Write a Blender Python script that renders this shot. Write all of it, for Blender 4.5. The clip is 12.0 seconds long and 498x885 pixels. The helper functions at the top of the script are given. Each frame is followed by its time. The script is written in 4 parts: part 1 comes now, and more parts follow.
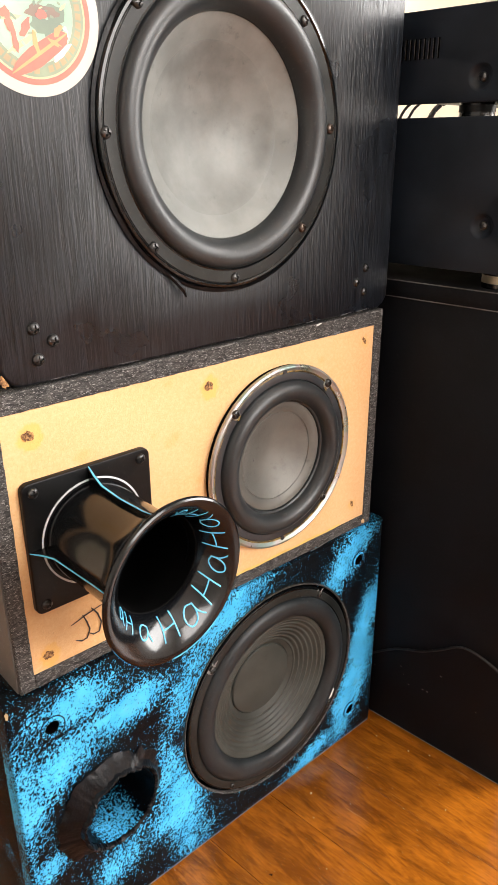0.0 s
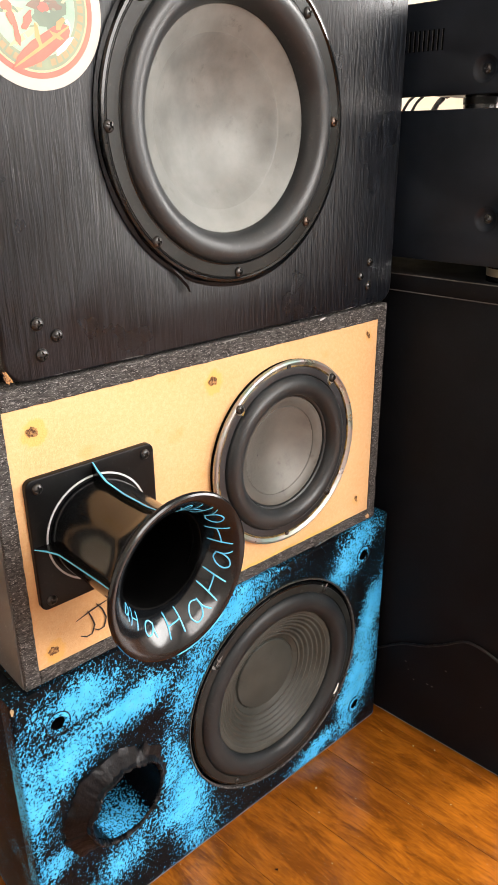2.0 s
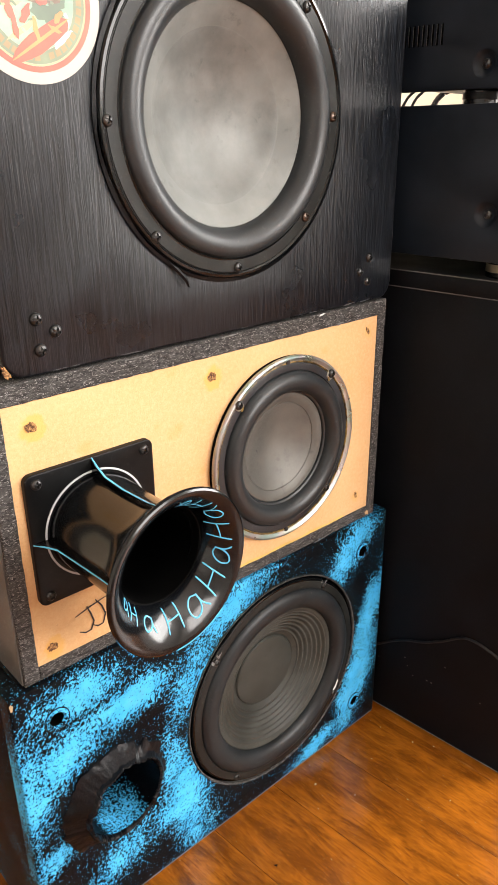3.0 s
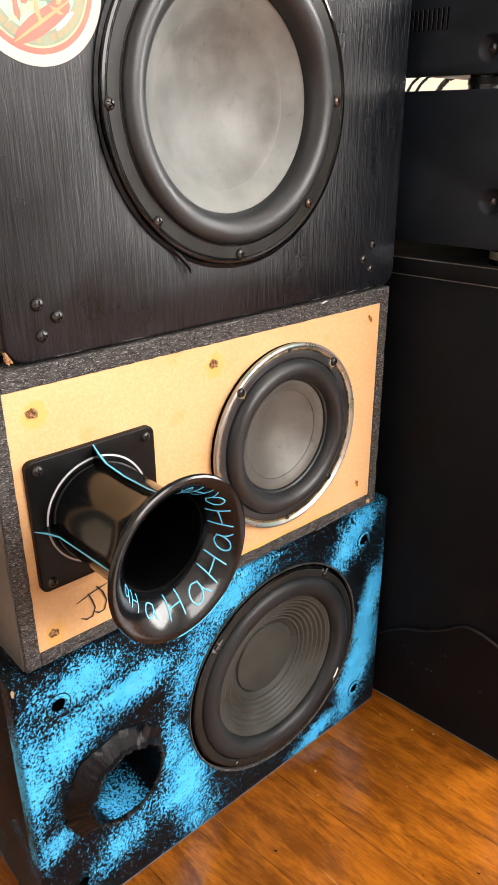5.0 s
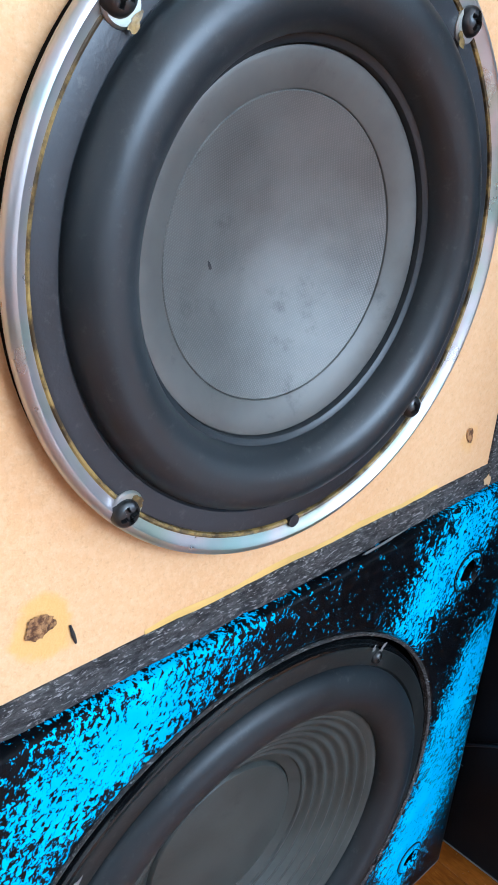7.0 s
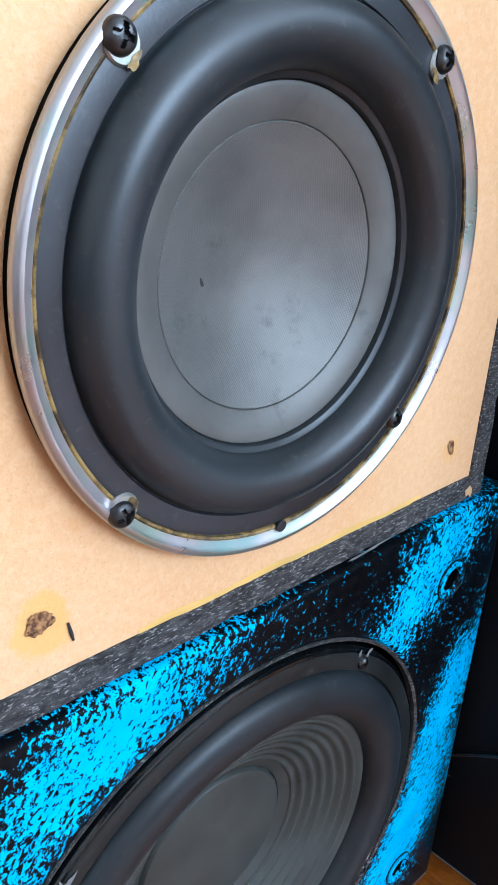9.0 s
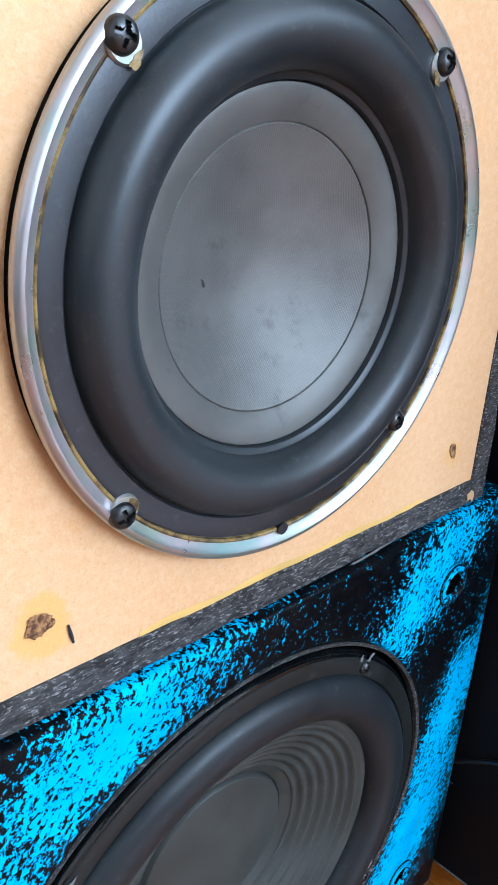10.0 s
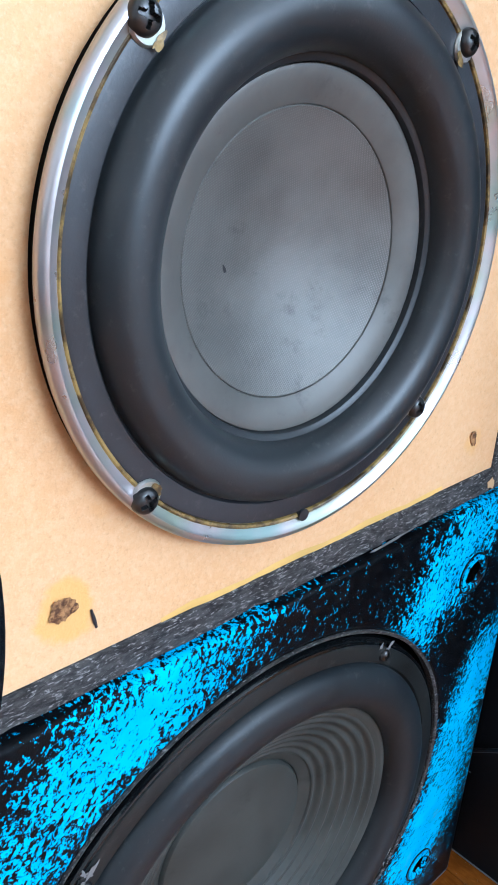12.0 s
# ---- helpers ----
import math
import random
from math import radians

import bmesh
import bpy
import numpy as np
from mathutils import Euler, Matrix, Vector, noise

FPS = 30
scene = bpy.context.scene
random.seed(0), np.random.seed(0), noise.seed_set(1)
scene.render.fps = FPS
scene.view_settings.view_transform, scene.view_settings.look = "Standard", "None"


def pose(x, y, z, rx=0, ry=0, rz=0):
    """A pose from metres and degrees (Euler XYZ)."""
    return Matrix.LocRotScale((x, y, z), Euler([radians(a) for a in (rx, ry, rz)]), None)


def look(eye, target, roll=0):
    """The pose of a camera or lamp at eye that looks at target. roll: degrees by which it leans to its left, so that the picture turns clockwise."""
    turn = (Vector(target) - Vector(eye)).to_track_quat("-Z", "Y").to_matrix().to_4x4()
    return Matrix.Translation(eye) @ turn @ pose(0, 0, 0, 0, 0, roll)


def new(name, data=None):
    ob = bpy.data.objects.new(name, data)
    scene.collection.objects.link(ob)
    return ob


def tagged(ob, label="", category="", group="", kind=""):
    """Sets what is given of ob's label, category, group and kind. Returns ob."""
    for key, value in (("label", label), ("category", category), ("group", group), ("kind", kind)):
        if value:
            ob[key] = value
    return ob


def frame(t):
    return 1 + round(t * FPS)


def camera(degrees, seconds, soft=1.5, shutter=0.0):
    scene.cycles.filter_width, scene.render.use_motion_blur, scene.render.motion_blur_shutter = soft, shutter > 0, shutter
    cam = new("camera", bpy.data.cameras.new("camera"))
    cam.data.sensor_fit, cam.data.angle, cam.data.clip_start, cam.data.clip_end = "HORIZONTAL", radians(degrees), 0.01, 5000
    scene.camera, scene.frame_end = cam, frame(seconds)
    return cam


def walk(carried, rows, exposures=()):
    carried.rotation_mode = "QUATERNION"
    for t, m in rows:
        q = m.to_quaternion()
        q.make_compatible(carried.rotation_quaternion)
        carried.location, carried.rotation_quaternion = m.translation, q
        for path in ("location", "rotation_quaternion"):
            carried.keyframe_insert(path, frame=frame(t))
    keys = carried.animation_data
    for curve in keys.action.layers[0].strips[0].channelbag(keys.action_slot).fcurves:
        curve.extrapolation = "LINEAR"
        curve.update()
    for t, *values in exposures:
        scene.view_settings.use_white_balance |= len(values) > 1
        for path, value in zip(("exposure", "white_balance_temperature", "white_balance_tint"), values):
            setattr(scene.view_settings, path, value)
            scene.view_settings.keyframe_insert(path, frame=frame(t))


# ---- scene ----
cam = camera(37.8, 12.0, soft=1.0, shutter=0.35)
PATH = [
    (0, (-0.429, -0.442, 0.675), (0.805, 0.937, -0.085), -0.3),
    (0.5, (-0.429, -0.442, 0.675), (0.801, 0.938, -0.089), -0.4),
    (1, (-0.429, -0.44, 0.674), (0.801, 0.938, -0.091), -0.4),
    (1.5, (-0.43, -0.44, 0.674), (0.797, 0.94, -0.093), -0.5),
    (2, (-0.429, -0.44, 0.674), (0.796, 0.94, -0.097), -0.6),
    (2.5, (-0.428, -0.441, 0.673), (0.795, 0.939, -0.1), -0.6),
    (3, (-0.429, -0.44, 0.672), (0.796, 0.937, -0.104), -0.6),
    (5, (-0.429, -0.439, 0.67), (0.787, 0.932, -0.133), -0.4),
    (5.2, (-0.426, -0.435, 0.663), (0.787, 0.938, -0.138), -0.2),
    (5.5, (-0.395, -0.403, 0.65), (0.805, 0.965, -0.18), 0.2),
    (5.7, (-0.347, -0.351, 0.623), (0.853, 1.012, -0.214), 0.5),
    (6, (-0.233, -0.248, 0.546), (0.966, 1.106, -0.309), 1.1),
    (6.2, (-0.178, -0.197, 0.509), (1.036, 1.135, -0.358), 1.6),
    (6.5, (-0.139, -0.15, 0.465), (1.046, 1.209, -0.4), 1.6),
    (7, (-0.14, -0.147, 0.451), (1.041, 1.2, -0.438), 2.1),
    (7.2, (-0.141, -0.149, 0.451), (1.047, 1.189, -0.441), 2.5),
    (8.8, (-0.148, -0.156, 0.452), (1.076, 1.185, -0.387), 2.5),
    (9, (-0.148, -0.157, 0.452), (1.068, 1.196, -0.38), 2.4),
    (9.5, (-0.147, -0.157, 0.451), (1.068, 1.202, -0.37), 2.4),
    (10, (-0.148, -0.157, 0.45), (1.071, 1.205, -0.363), 2.4),
    (10.5, (-0.148, -0.157, 0.45), (1.07, 1.205, -0.363), 2.4),
    (11, (-0.149, -0.157, 0.45), (1.068, 1.205, -0.365), 2.5),
    (11.5, (-0.149, -0.156, 0.449), (1.058, 1.212, -0.369), 2.1),
    (12, (-0.15, -0.156, 0.448), (1.034, 1.223, -0.385), 1.8),
]
EXPOSURES = [(0.0, 0.36, 7400, 14), (5.4, 0.36, 7300, 14), (6.0, 0.36, 6750, 13), (6.3, 0.38, 5850, 10), (6.6, 0.38, 4940, 3), (12.0, 0.38, 4960, 3)]
walk(cam, [(t, look(eye, target, roll)) for t, eye, target, roll in PATH], EXPOSURES)

# ---- world and light: daylight from a window on the right and one behind the viewer, the room is closed ----
world = bpy.data.worlds.new("world")
scene.world = world
world.use_nodes = True
wn = world.node_tree
sky = wn.nodes.new("ShaderNodeTexSky")
sky.sky_type, sky.sun_disc = "NISHITA", False
sky.sun_elevation, sky.sun_rotation = radians(40), radians(120)
wn.nodes["Background"].inputs["Strength"].default_value = 0.12
wn.links.new(sky.outputs["Color"], wn.nodes["Background"].inputs["Color"])


def area(name, eye, target, sx, sy, power, colour):
    d = bpy.data.lights.new(name, "AREA")
    d.shape, d.size, d.size_y, d.energy, d.color = "RECTANGLE", sx, sy, power, colour
    ob = new(name, d)
    ob.matrix_world = look(eye, target)
    return ob


area("window_light", (1.99, -1.045, 1.27), (0.0, -1.22, 1.22), 1.08, 1.6, 85, (0.88, 0.94, 1.0))
area("window_light_rear", (0.70, -2.70, 1.55), (0.46, 0.0, 1.45), 1.7, 1.25, 76, (0.93, 0.96, 1.0))


# ---- materials ----
class Nodes:
    """A short way to wire a node material."""

    def __init__(self, name):
        self.m = bpy.data.materials.new(name)
        self.m.use_nodes = True
        self.t = self.m.node_tree
        self.b = self.t.nodes["Principled BSDF"]
        self.co = self.t.nodes.new("ShaderNodeTexCoord").outputs["Object"]

    def put(self, socket, v):
        if isinstance(v, bpy.types.NodeSocket):
            self.t.links.new(v, socket)
        else:
            socket.default_value = v

    def mapped(self, scale=(1, 1, 1), rot=(0, 0, 0), loc=(0, 0, 0), co=None):
        n = self.t.nodes.new("ShaderNodeMapping")
        self.put(n.inputs["Vector"], co or self.co)
        n.inputs["Scale"].default_value, n.inputs["Rotation"].default_value, n.inputs["Location"].default_value = scale, rot, loc
        return n.outputs["Vector"]

    def noise(self, scale, detail=4, rough=0.55, co=None, distort=0.0):
        n = self.t.nodes.new("ShaderNodeTexNoise")
        self.put(n.inputs["Vector"], co or self.co)
        n.inputs["Scale"].default_value, n.inputs["Detail"].default_value = scale, detail
        n.inputs["Roughness"].default_value, n.inputs["Distortion"].default_value = rough, distort
        return n.outputs["Fac"]

    def voronoi(self, scale, co=None, feature="F1"):
        n = self.t.nodes.new("ShaderNodeTexVoronoi")
        n.feature = feature
        self.put(n.inputs["Vector"], co or self.co)
        n.inputs["Scale"].default_value = scale
        return n.outputs["Distance"]

    def wave(self, scale, distort, co=None, detail=2, dscale=1.0, bands="X", kind="BANDS"):
        n = self.t.nodes.new("ShaderNodeTexWave")
        n.wave_type, n.bands_direction = kind, bands
        self.put(n.inputs["Vector"], co or self.co)
        n.inputs["Scale"].default_value, n.inputs["Distortion"].default_value = scale, distort
        n.inputs["Detail"].default_value, n.inputs["Detail Scale"].default_value = detail, dscale
        return n.outputs["Fac"]

    def math(self, op, a, b=0.0, c=0.0):
        n = self.t.nodes.new("ShaderNodeMath")
        n.operation = op
        for s, v in zip(n.inputs, (a, b, c)):
            self.put(s, v)
        return n.outputs[0]

    def fit(self, v, lo, hi, to0=0.0, to1=1.0):
        n = self.t.nodes.new("ShaderNodeMapRange")
        n.interpolation_type = "SMOOTHSTEP"
        for k, x in zip(("Value", "From Min", "From Max", "To Min", "To Max"), (v, lo, hi, to0, to1)):
            self.put(n.inputs[k], x)
        return n.outputs[0]

    def mix(self, f, a, b, how="MIX"):
        n = self.t.nodes.new("ShaderNodeMix")
        n.data_type, n.blend_type = "RGBA", how
        self.put(n.inputs[0], f)
        for s, v in ((n.inputs[6], a), (n.inputs[7], b)):
            self.put(s, (*v, 1) if isinstance(v, tuple) else v)
        return n.outputs[2]

    def bump(self, h, strength=0.3, dist=0.001):
        n = self.t.nodes.new("ShaderNodeBump")
        self.put(n.inputs["Height"], h)
        n.inputs["Strength"].default_value, n.inputs["Distance"].default_value = strength, dist
        self.t.links.new(n.outputs[0], self.b.inputs["Normal"])

    def done(self, base, rough=0.5, metal=0.0, spec=0.5, coat=0.0, coat_rough=0.1):
        self.put(self.b.inputs["Base Color"], (*base, 1) if isinstance(base, tuple) else base)
        for k, v in (("Roughness", rough), ("Metallic", metal), ("Specular IOR Level", spec), ("Coat Weight", coat), ("Coat Roughness", coat_rough)):
            self.put(self.b.inputs[k], v)
        return self.m

    def axis(self):
        n = self.t.nodes.new("ShaderNodeSeparateXYZ")
        self.t.links.new(self.co, n.inputs[0])
        return n.outputs


def plain(name, base, rough, metal=0.0, grain=900, vary=0.25, spec=0.5, dust=0.0, coat=0.0, bump=0.15):
    """Paint, plastic or rubber: fine grain, broad unevenness and, where wanted, dust."""
    n = Nodes(name)
    broad, fine = n.noise(22, 5), n.noise(grain, 2)
    c = n.mix(n.fit(broad, 0.3, 0.7), tuple(x * (1 - vary) for x in base), tuple(min(1, x * (1 + vary)) for x in base))
    if dust:
        c = n.mix(n.math("MULTIPLY", n.fit(n.noise(260, 6, 0.7), 0.56, 0.74), dust), c, (0.34, 0.32, 0.29))
    n.bump(fine, bump, 0.0004)
    return n.done(c, n.fit(broad, 0.3, 0.7, rough * 0.85, min(1, rough * 1.15)), metal, spec, coat)


def black_ash():
    n = Nodes("black_ash_vinyl")
    g1 = n.noise(400, 3, 0.6, n.mapped((1, 1, 0.065)), 0.5)
    g2 = n.noise(620, 5, 0.7, n.mapped((1, 1, 0.018)))
    h = n.math("ADD", n.math("MULTIPLY", g1, 0.86), n.math("MULTIPLY", g2, 0.14))
    pores = n.fit(h, 0.36, 0.64)
    c = n.mix(pores, (0.0014, 0.0021, 0.0033), (0.0090, 0.0118, 0.0165))
    c = n.mix(n.math("MULTIPLY", n.fit(n.noise(9, 6, 0.65), 0.5, 0.75), 0.22), c, (0.036, 0.039, 0.044))
    c = n.mix(n.math("MULTIPLY", n.fit(n.noise(420, 4, 0.7), 0.66, 0.74), 0.4), c, (0.16, 0.16, 0.16))
    n.bump(h, 0.75, 0.0010)
    return n.done(c, n.fit(n.noise(14, 5), 0.3, 0.7, 0.26, 0.36), 0, 0.39)


# old screw holes in the bare board: x, z
HOLES = ((-0.235, 0.492), (-0.077, 0.493), (0.118, 0.497), (0.112, 0.321), (-0.241, 0.313), (-0.082, 0.321))


def mdf():
    n = Nodes("bare_particle_board")
    fibre, blot = n.noise(700, 6, 0.7), n.noise(7, 5, 0.6)
    c = n.mix(n.fit(blot, 0.3, 0.7), (0.71, 0.405, 0.182), (0.755, 0.465, 0.236))
    c = n.mix(n.math("MULTIPLY", n.fit(fibre, 0.50, 0.70), 0.38), c, (0.52, 0.28, 0.12))
    c = n.mix(n.math("MULTIPLY", n.fit(n.noise(1500, 2), 0.55, 0.75), 0.25), c, (0.80, 0.61, 0.39))
    c = n.mix(n.math("MULTIPLY", n.fit(n.noise(300, 5, 0.7), 0.44, 0.62), 0.26), c, (0.83, 0.59, 0.34))
    c = n.mix(n.math("MULTIPLY", n.fit(n.noise(38, 3), 0.60, 0.74), 0.45), c, (0.72, 0.36, 0.12))
    c = n.mix(n.math("MULTIPLY", n.fit(n.noise(210, 3, 0.6), 0.70, 0.76), 0.5), c, (0.40, 0.20, 0.09))
    # glue soaked in round the old screw holes, and the horn plate's shadow painted in brown
    edge = n.math("MULTIPLY", n.math("SUBTRACT", n.noise(95, 4, 0.6), 0.5), 0.013)
    for x, z, r, deep, tint in [(x + 0.001, z - 0.002, 0.0105 if k not in (2, 3) else 0.0065, 0.75 if k not in (2, 3) else 0.4, (0.78, 0.43, 0.115)) for k, (x, z) in enumerate(HOLES)] + [(-0.236, 0.345, 0.034, 0.38, (0.42, 0.24, 0.12)), (-0.222, 0.322, 0.028, 0.30, (0.45, 0.26, 0.13))]:
        v = n.t.nodes.new("ShaderNodeVectorMath")
        v.operation = "DISTANCE"
        n.put(v.inputs[0], n.mapped((1, 0, 0.85)))
        v.inputs[1].default_value = (x, 0, z * 0.85)
        soft = 0.0035 if r < 0.02 else 0.028
        c = n.mix(n.math("MULTIPLY", n.fit(n.math("ADD", v.outputs["Value"], edge), r, r - soft), deep), c, tint)
    n.bump(n.math("ADD", fibre, n.noise(300, 5, 0.7)), 0.45, 0.0006)
    return n.done(c, 0.62, 0, 0.3)


def chipboard_edge():
    n = Nodes("dark_chipboard_edge")
    co = n.mapped((0.34, 1, 1))
    a, b = n.noise(520, 6, 0.7, co), n.noise(170, 6, 0.7)
    c = n.mix(n.fit(a, 0.35, 0.65), (0.014, 0.013, 0.013), (0.070, 0.066, 0.064))
    c = n.mix(n.math("MULTIPLY", n.fit(n.noise(1300, 4, 0.7, co), 0.555, 0.635), 0.85), c, (0.33, 0.32, 0.31))
    c = n.mix(n.math("MULTIPLY", n.fit(b, 0.70, 0.78), 0.5), c, (0.30, 0.22, 0.12))
    n.bump(a, 0.7, 0.0012)
    return n.done(c, 0.72, 0, 0.3)


# where the cyan was sponged on: x, z, half-width, half-height, turn in degrees, weight
PATCHES = [
    (0.108, 0.262, 0.044, 0.015, 43, 1.0), (0.142, 0.162, 0.046, 0.012, 67, 1.2), (0.123, 0.073, 0.054, 0.017, 69, 1.25),
    (0.060, 0.017, 0.036, 0.009, 17, 1.0), (-0.062, 0.270, 0.045, 0.014, 25, 1.05), (-0.116, 0.212, 0.046, 0.018, 62, 0.76),
    (-0.226, 0.260, 0.033, 0.014, 5, 1.05), (-0.180, 0.226, 0.036, 0.012, 6, 1.3), (-0.281, 0.185, 0.046, 0.015, 82, 0.98),
    (-0.247, 0.207, 0.038, 0.018, 20, 1.0), (-0.131, 0.078, 0.070, 0.017, 101, 1.08), (-0.137, 0.070, 0.026, 0.016, 0, 1.05),
    (-0.266, 0.104, 0.016, 0.011, 20, 0.85), (-0.208, 0.058, 0.026, 0.014, 40, 0.85),
]


def sponged(name, where="front"):
    """Black paint with cyan sponged over it: by the patches on the front, loosely on the sides, from below in the port,
    whose upper shade is painted black.
    """
    n = Nodes(name)
    axes = n.axis()
    total = None
    if where == "front":
        for x, z, w, h, turn, weight in PATCHES:
            a = radians(turn)
            v = n.mapped(co=n.mapped(loc=(-x, 0, -z)), rot=(0, a, 0))
            v = n.mapped((1 / (w + 0.006), 0, 1 / (h * 1.35)), co=v)
            d = n.t.nodes.new("ShaderNodeVectorMath")
            d.operation = "LENGTH"
            n.put(d.inputs[0], v)
            blob = n.math("MULTIPLY", n.fit(d.outputs["Value"], 0.1, 1.95, 1.0, 0.0), weight)
            total = blob if total is None else n.math("MAXIMUM", total, blob)
        total = n.math("MULTIPLY_ADD", total, 1.0, 0.02)
    elif where == "side":
        total = n.math("MULTIPLY", n.fit(n.noise(11, 3), 0.46, 0.66), n.fit(axes[2], 0.02, 0.22, 1.1, 0.1))
    else:
        # cyan fades out upwards and inwards to paint the shade inside the bore
        total = n.math("MULTIPLY", n.fit(axes[2], 0.116, 0.096, -0.9, 0.75), n.fit(axes[1], 0.080, 0.0, 0.2, 1.0))
    slant = n.mapped(rot=(0, radians(-32), 0)) if where == "front" else n.co
    streak = n.mapped((1.30, 1, 0.85), co=slant)
    ragged = n.math("MULTIPLY", n.math("SUBTRACT", n.noise(30, 5, 0.6), 0.5), 1.0)
    density = n.math("ADD", total, ragged)
    cells = n.noise(480, 4, 0.62, streak, 0.2)
    fine = n.noise(1500, 2, 0.6, streak)
    speck = n.math("ADD", n.math("MULTIPLY", cells, 0.72), n.math("MULTIPLY", fine, 0.28))
    need = n.math("MULTIPLY_ADD", density, -0.185, 0.625)
    paint = n.fit(n.math("SUBTRACT", speck, need), -0.003, 0.006)
    blue = n.mix(n.fit(n.noise(60, 4), 0.35, 0.7), (0.035, 0.43, 0.82), (0.06, 0.52, 0.92))
    haze = n.math("MULTIPLY", n.fit(density, 0.85, 1.3), n.fit(n.noise(75, 4), 0.52, 0.74))
    blue = n.mix(n.math("MULTIPLY", haze, 0.45), blue, (0.12, 0.42, 0.66))
    dark = n.mix(n.fit(n.noise(200, 5), 0.45, 0.75), (0.0014, 0.0019, 0.0028), (0.0050, 0.0060, 0.0080))
    c = n.mix(paint, dark, blue)
    n.bump(n.math("ADD", paint, n.math("MULTIPLY", fine, 0.5)), 0.35, 0.0006)
    return n.done(c, n.mix(paint, (0.36,) * 3, (0.45,) * 3), 0, 0.10)


def floor_wood():
    n = Nodes("varnished_floor_board")
    info = n.t.nodes.new("ShaderNodeObjectInfo").outputs["Random"]
    shift = n.t.nodes.new("ShaderNodeVectorMath")
    shift.operation = "ADD"
    n.put(shift.inputs[0], n.co)
    cc = n.t.nodes.new("ShaderNodeCombineXYZ")
    n.put(cc.inputs[0], n.math("MULTIPLY", info, 7.0))
    n.put(cc.inputs[1], n.math("MULTIPLY", info, 31.0))
    n.put(shift.inputs[1], cc.outputs[0])
    co = shift.outputs[0]
    along = n.mapped((1, 0.10, 1), co=co)
    a, b = n.noise(52, 9, 0.72, n.mapped((1, 0.22, 1), co=co), 0.5), n.noise(420, 5, 0.72, along)
    c = n.mix(n.fit(a, 0.34, 0.66), (0.120, 0.033, 0.0040), (0.43, 0.134, 0.0125))
    c = n.mix(n.math("MULTIPLY", n.fit(n.noise(9, 5, 0.6, co), 0.42, 0.66), 0.60), c, (0.165, 0.047, 0.006))
    c = n.mix(n.math("MULTIPLY", n.fit(b, 0.48, 0.70), 0.62), c, (0.085, 0.020, 0.003))
    c = n.mix(n.math("MULTIPLY", n.fit(n.noise(95, 7, 0.75, n.mapped((1, 0.16, 1), co=co), 0.4), 0.52, 0.70), 0.38), c, (0.080, 0.019, 0.003))
    c = n.mix(n.math("MULTIPLY", n.fit(n.noise(700, 4, 0.7, n.mapped((1, 0.2, 1), co=co)), 0.56, 0.70), 0.30), c, (0.62, 0.235, 0.036))
    c = n.mix(n.math("MULTIPLY", info, 0.30), c, (0.30, 0.090, 0.010))
    c = n.mix(n.fit(n.noise(70, 3, 0.5, co), 0.735, 0.76), c, (0.03, 0.010, 0.004))
    c = n.mix(n.math("MULTIPLY", n.fit(n.noise(520, 2, 0.5, co), 0.735, 0.75), 0.7), c, (0.55, 0.42, 0.28))
    scratch = n.noise(150, 2, 0.5, n.mapped((1, 0.06, 1), rot=(0, 0, radians(24)), co=co), 0.6)
    c = n.mix(n.math("MULTIPLY", n.fit(scratch, 0.70, 0.76), 0.35), c, (0.58, 0.26, 0.07))
    n.bump(n.math("ADD", n.math("MULTIPLY", b, 0.4), n.noise(17, 3)), 0.12, 0.002)
    return n.done(c, n.fit(n.noise(30, 5), 0.3, 0.75, 0.11, 0.24), 0, 0.5)


def cone_metal(name, lo, hi, rough, weave=0.0, metal=0.6, spec=0.5):
    n = Nodes(name)
    broad = n.noise(24, 5, 0.6)
    c = n.mix(n.fit(broad, 0.3, 0.72), lo, hi)
    c = n.mix(n.math("MULTIPLY", n.fit(n.noise(55, 7, 0.72), 0.56, 0.74), 0.6), c, tuple(x * 0.5 for x in lo))
    if weave:
        x, y = n.wave(420, 0.3, n.mapped(rot=(0, radians(18), 0)), 1), n.wave(420, 0.3, n.mapped(rot=(0, radians(18), 0)), 1, bands="Z")
        h = n.math("MULTIPLY", x, y)
        c = n.mix(n.math("MULTIPLY", h, weave), c, tuple(v * 1.7 for v in hi))
        n.bump(h, 0.25, 0.0003)
    else:
        n.bump(n.noise(600, 3), 0.12, 0.0003)
    return n.done(c, n.fit(broad, 0.3, 0.7, rough * 0.85, rough * 1.15), metal, spec)


def zinc():
    n = Nodes("iridescent_zinc_ring")
    hue = n.noise(24, 3, 0.5)
    c = n.mix(n.fit(hue, 0.36, 0.5), (0.34, 0.40, 0.32), (0.46, 0.43, 0.43))
    c = n.mix(n.fit(hue, 0.5, 0.64), c, (0.29, 0.40, 0.38))
    c = n.mix(n.math("MULTIPLY", n.fit(n.noise(46, 5, 0.7), 0.62, 0.74), 0.55), c, (0.45, 0.36, 0.20))
    n.bump(n.noise(300, 4), 0.08, 0.0004)
    return n.done(c, n.fit(n.noise(60, 4), 0.3, 0.7, 0.26, 0.42), 0.75)


def dried_glue():
    n = Nodes("dried_brown_glue")
    c = n.mix(n.fit(n.noise(110, 5, 0.7), 0.40, 0.62), (0.045, 0.028, 0.010), (0.30, 0.20, 0.060))
    n.bump(n.noise(300, 4), 0.6, 0.0008)
    return n.done(c, 0.35)


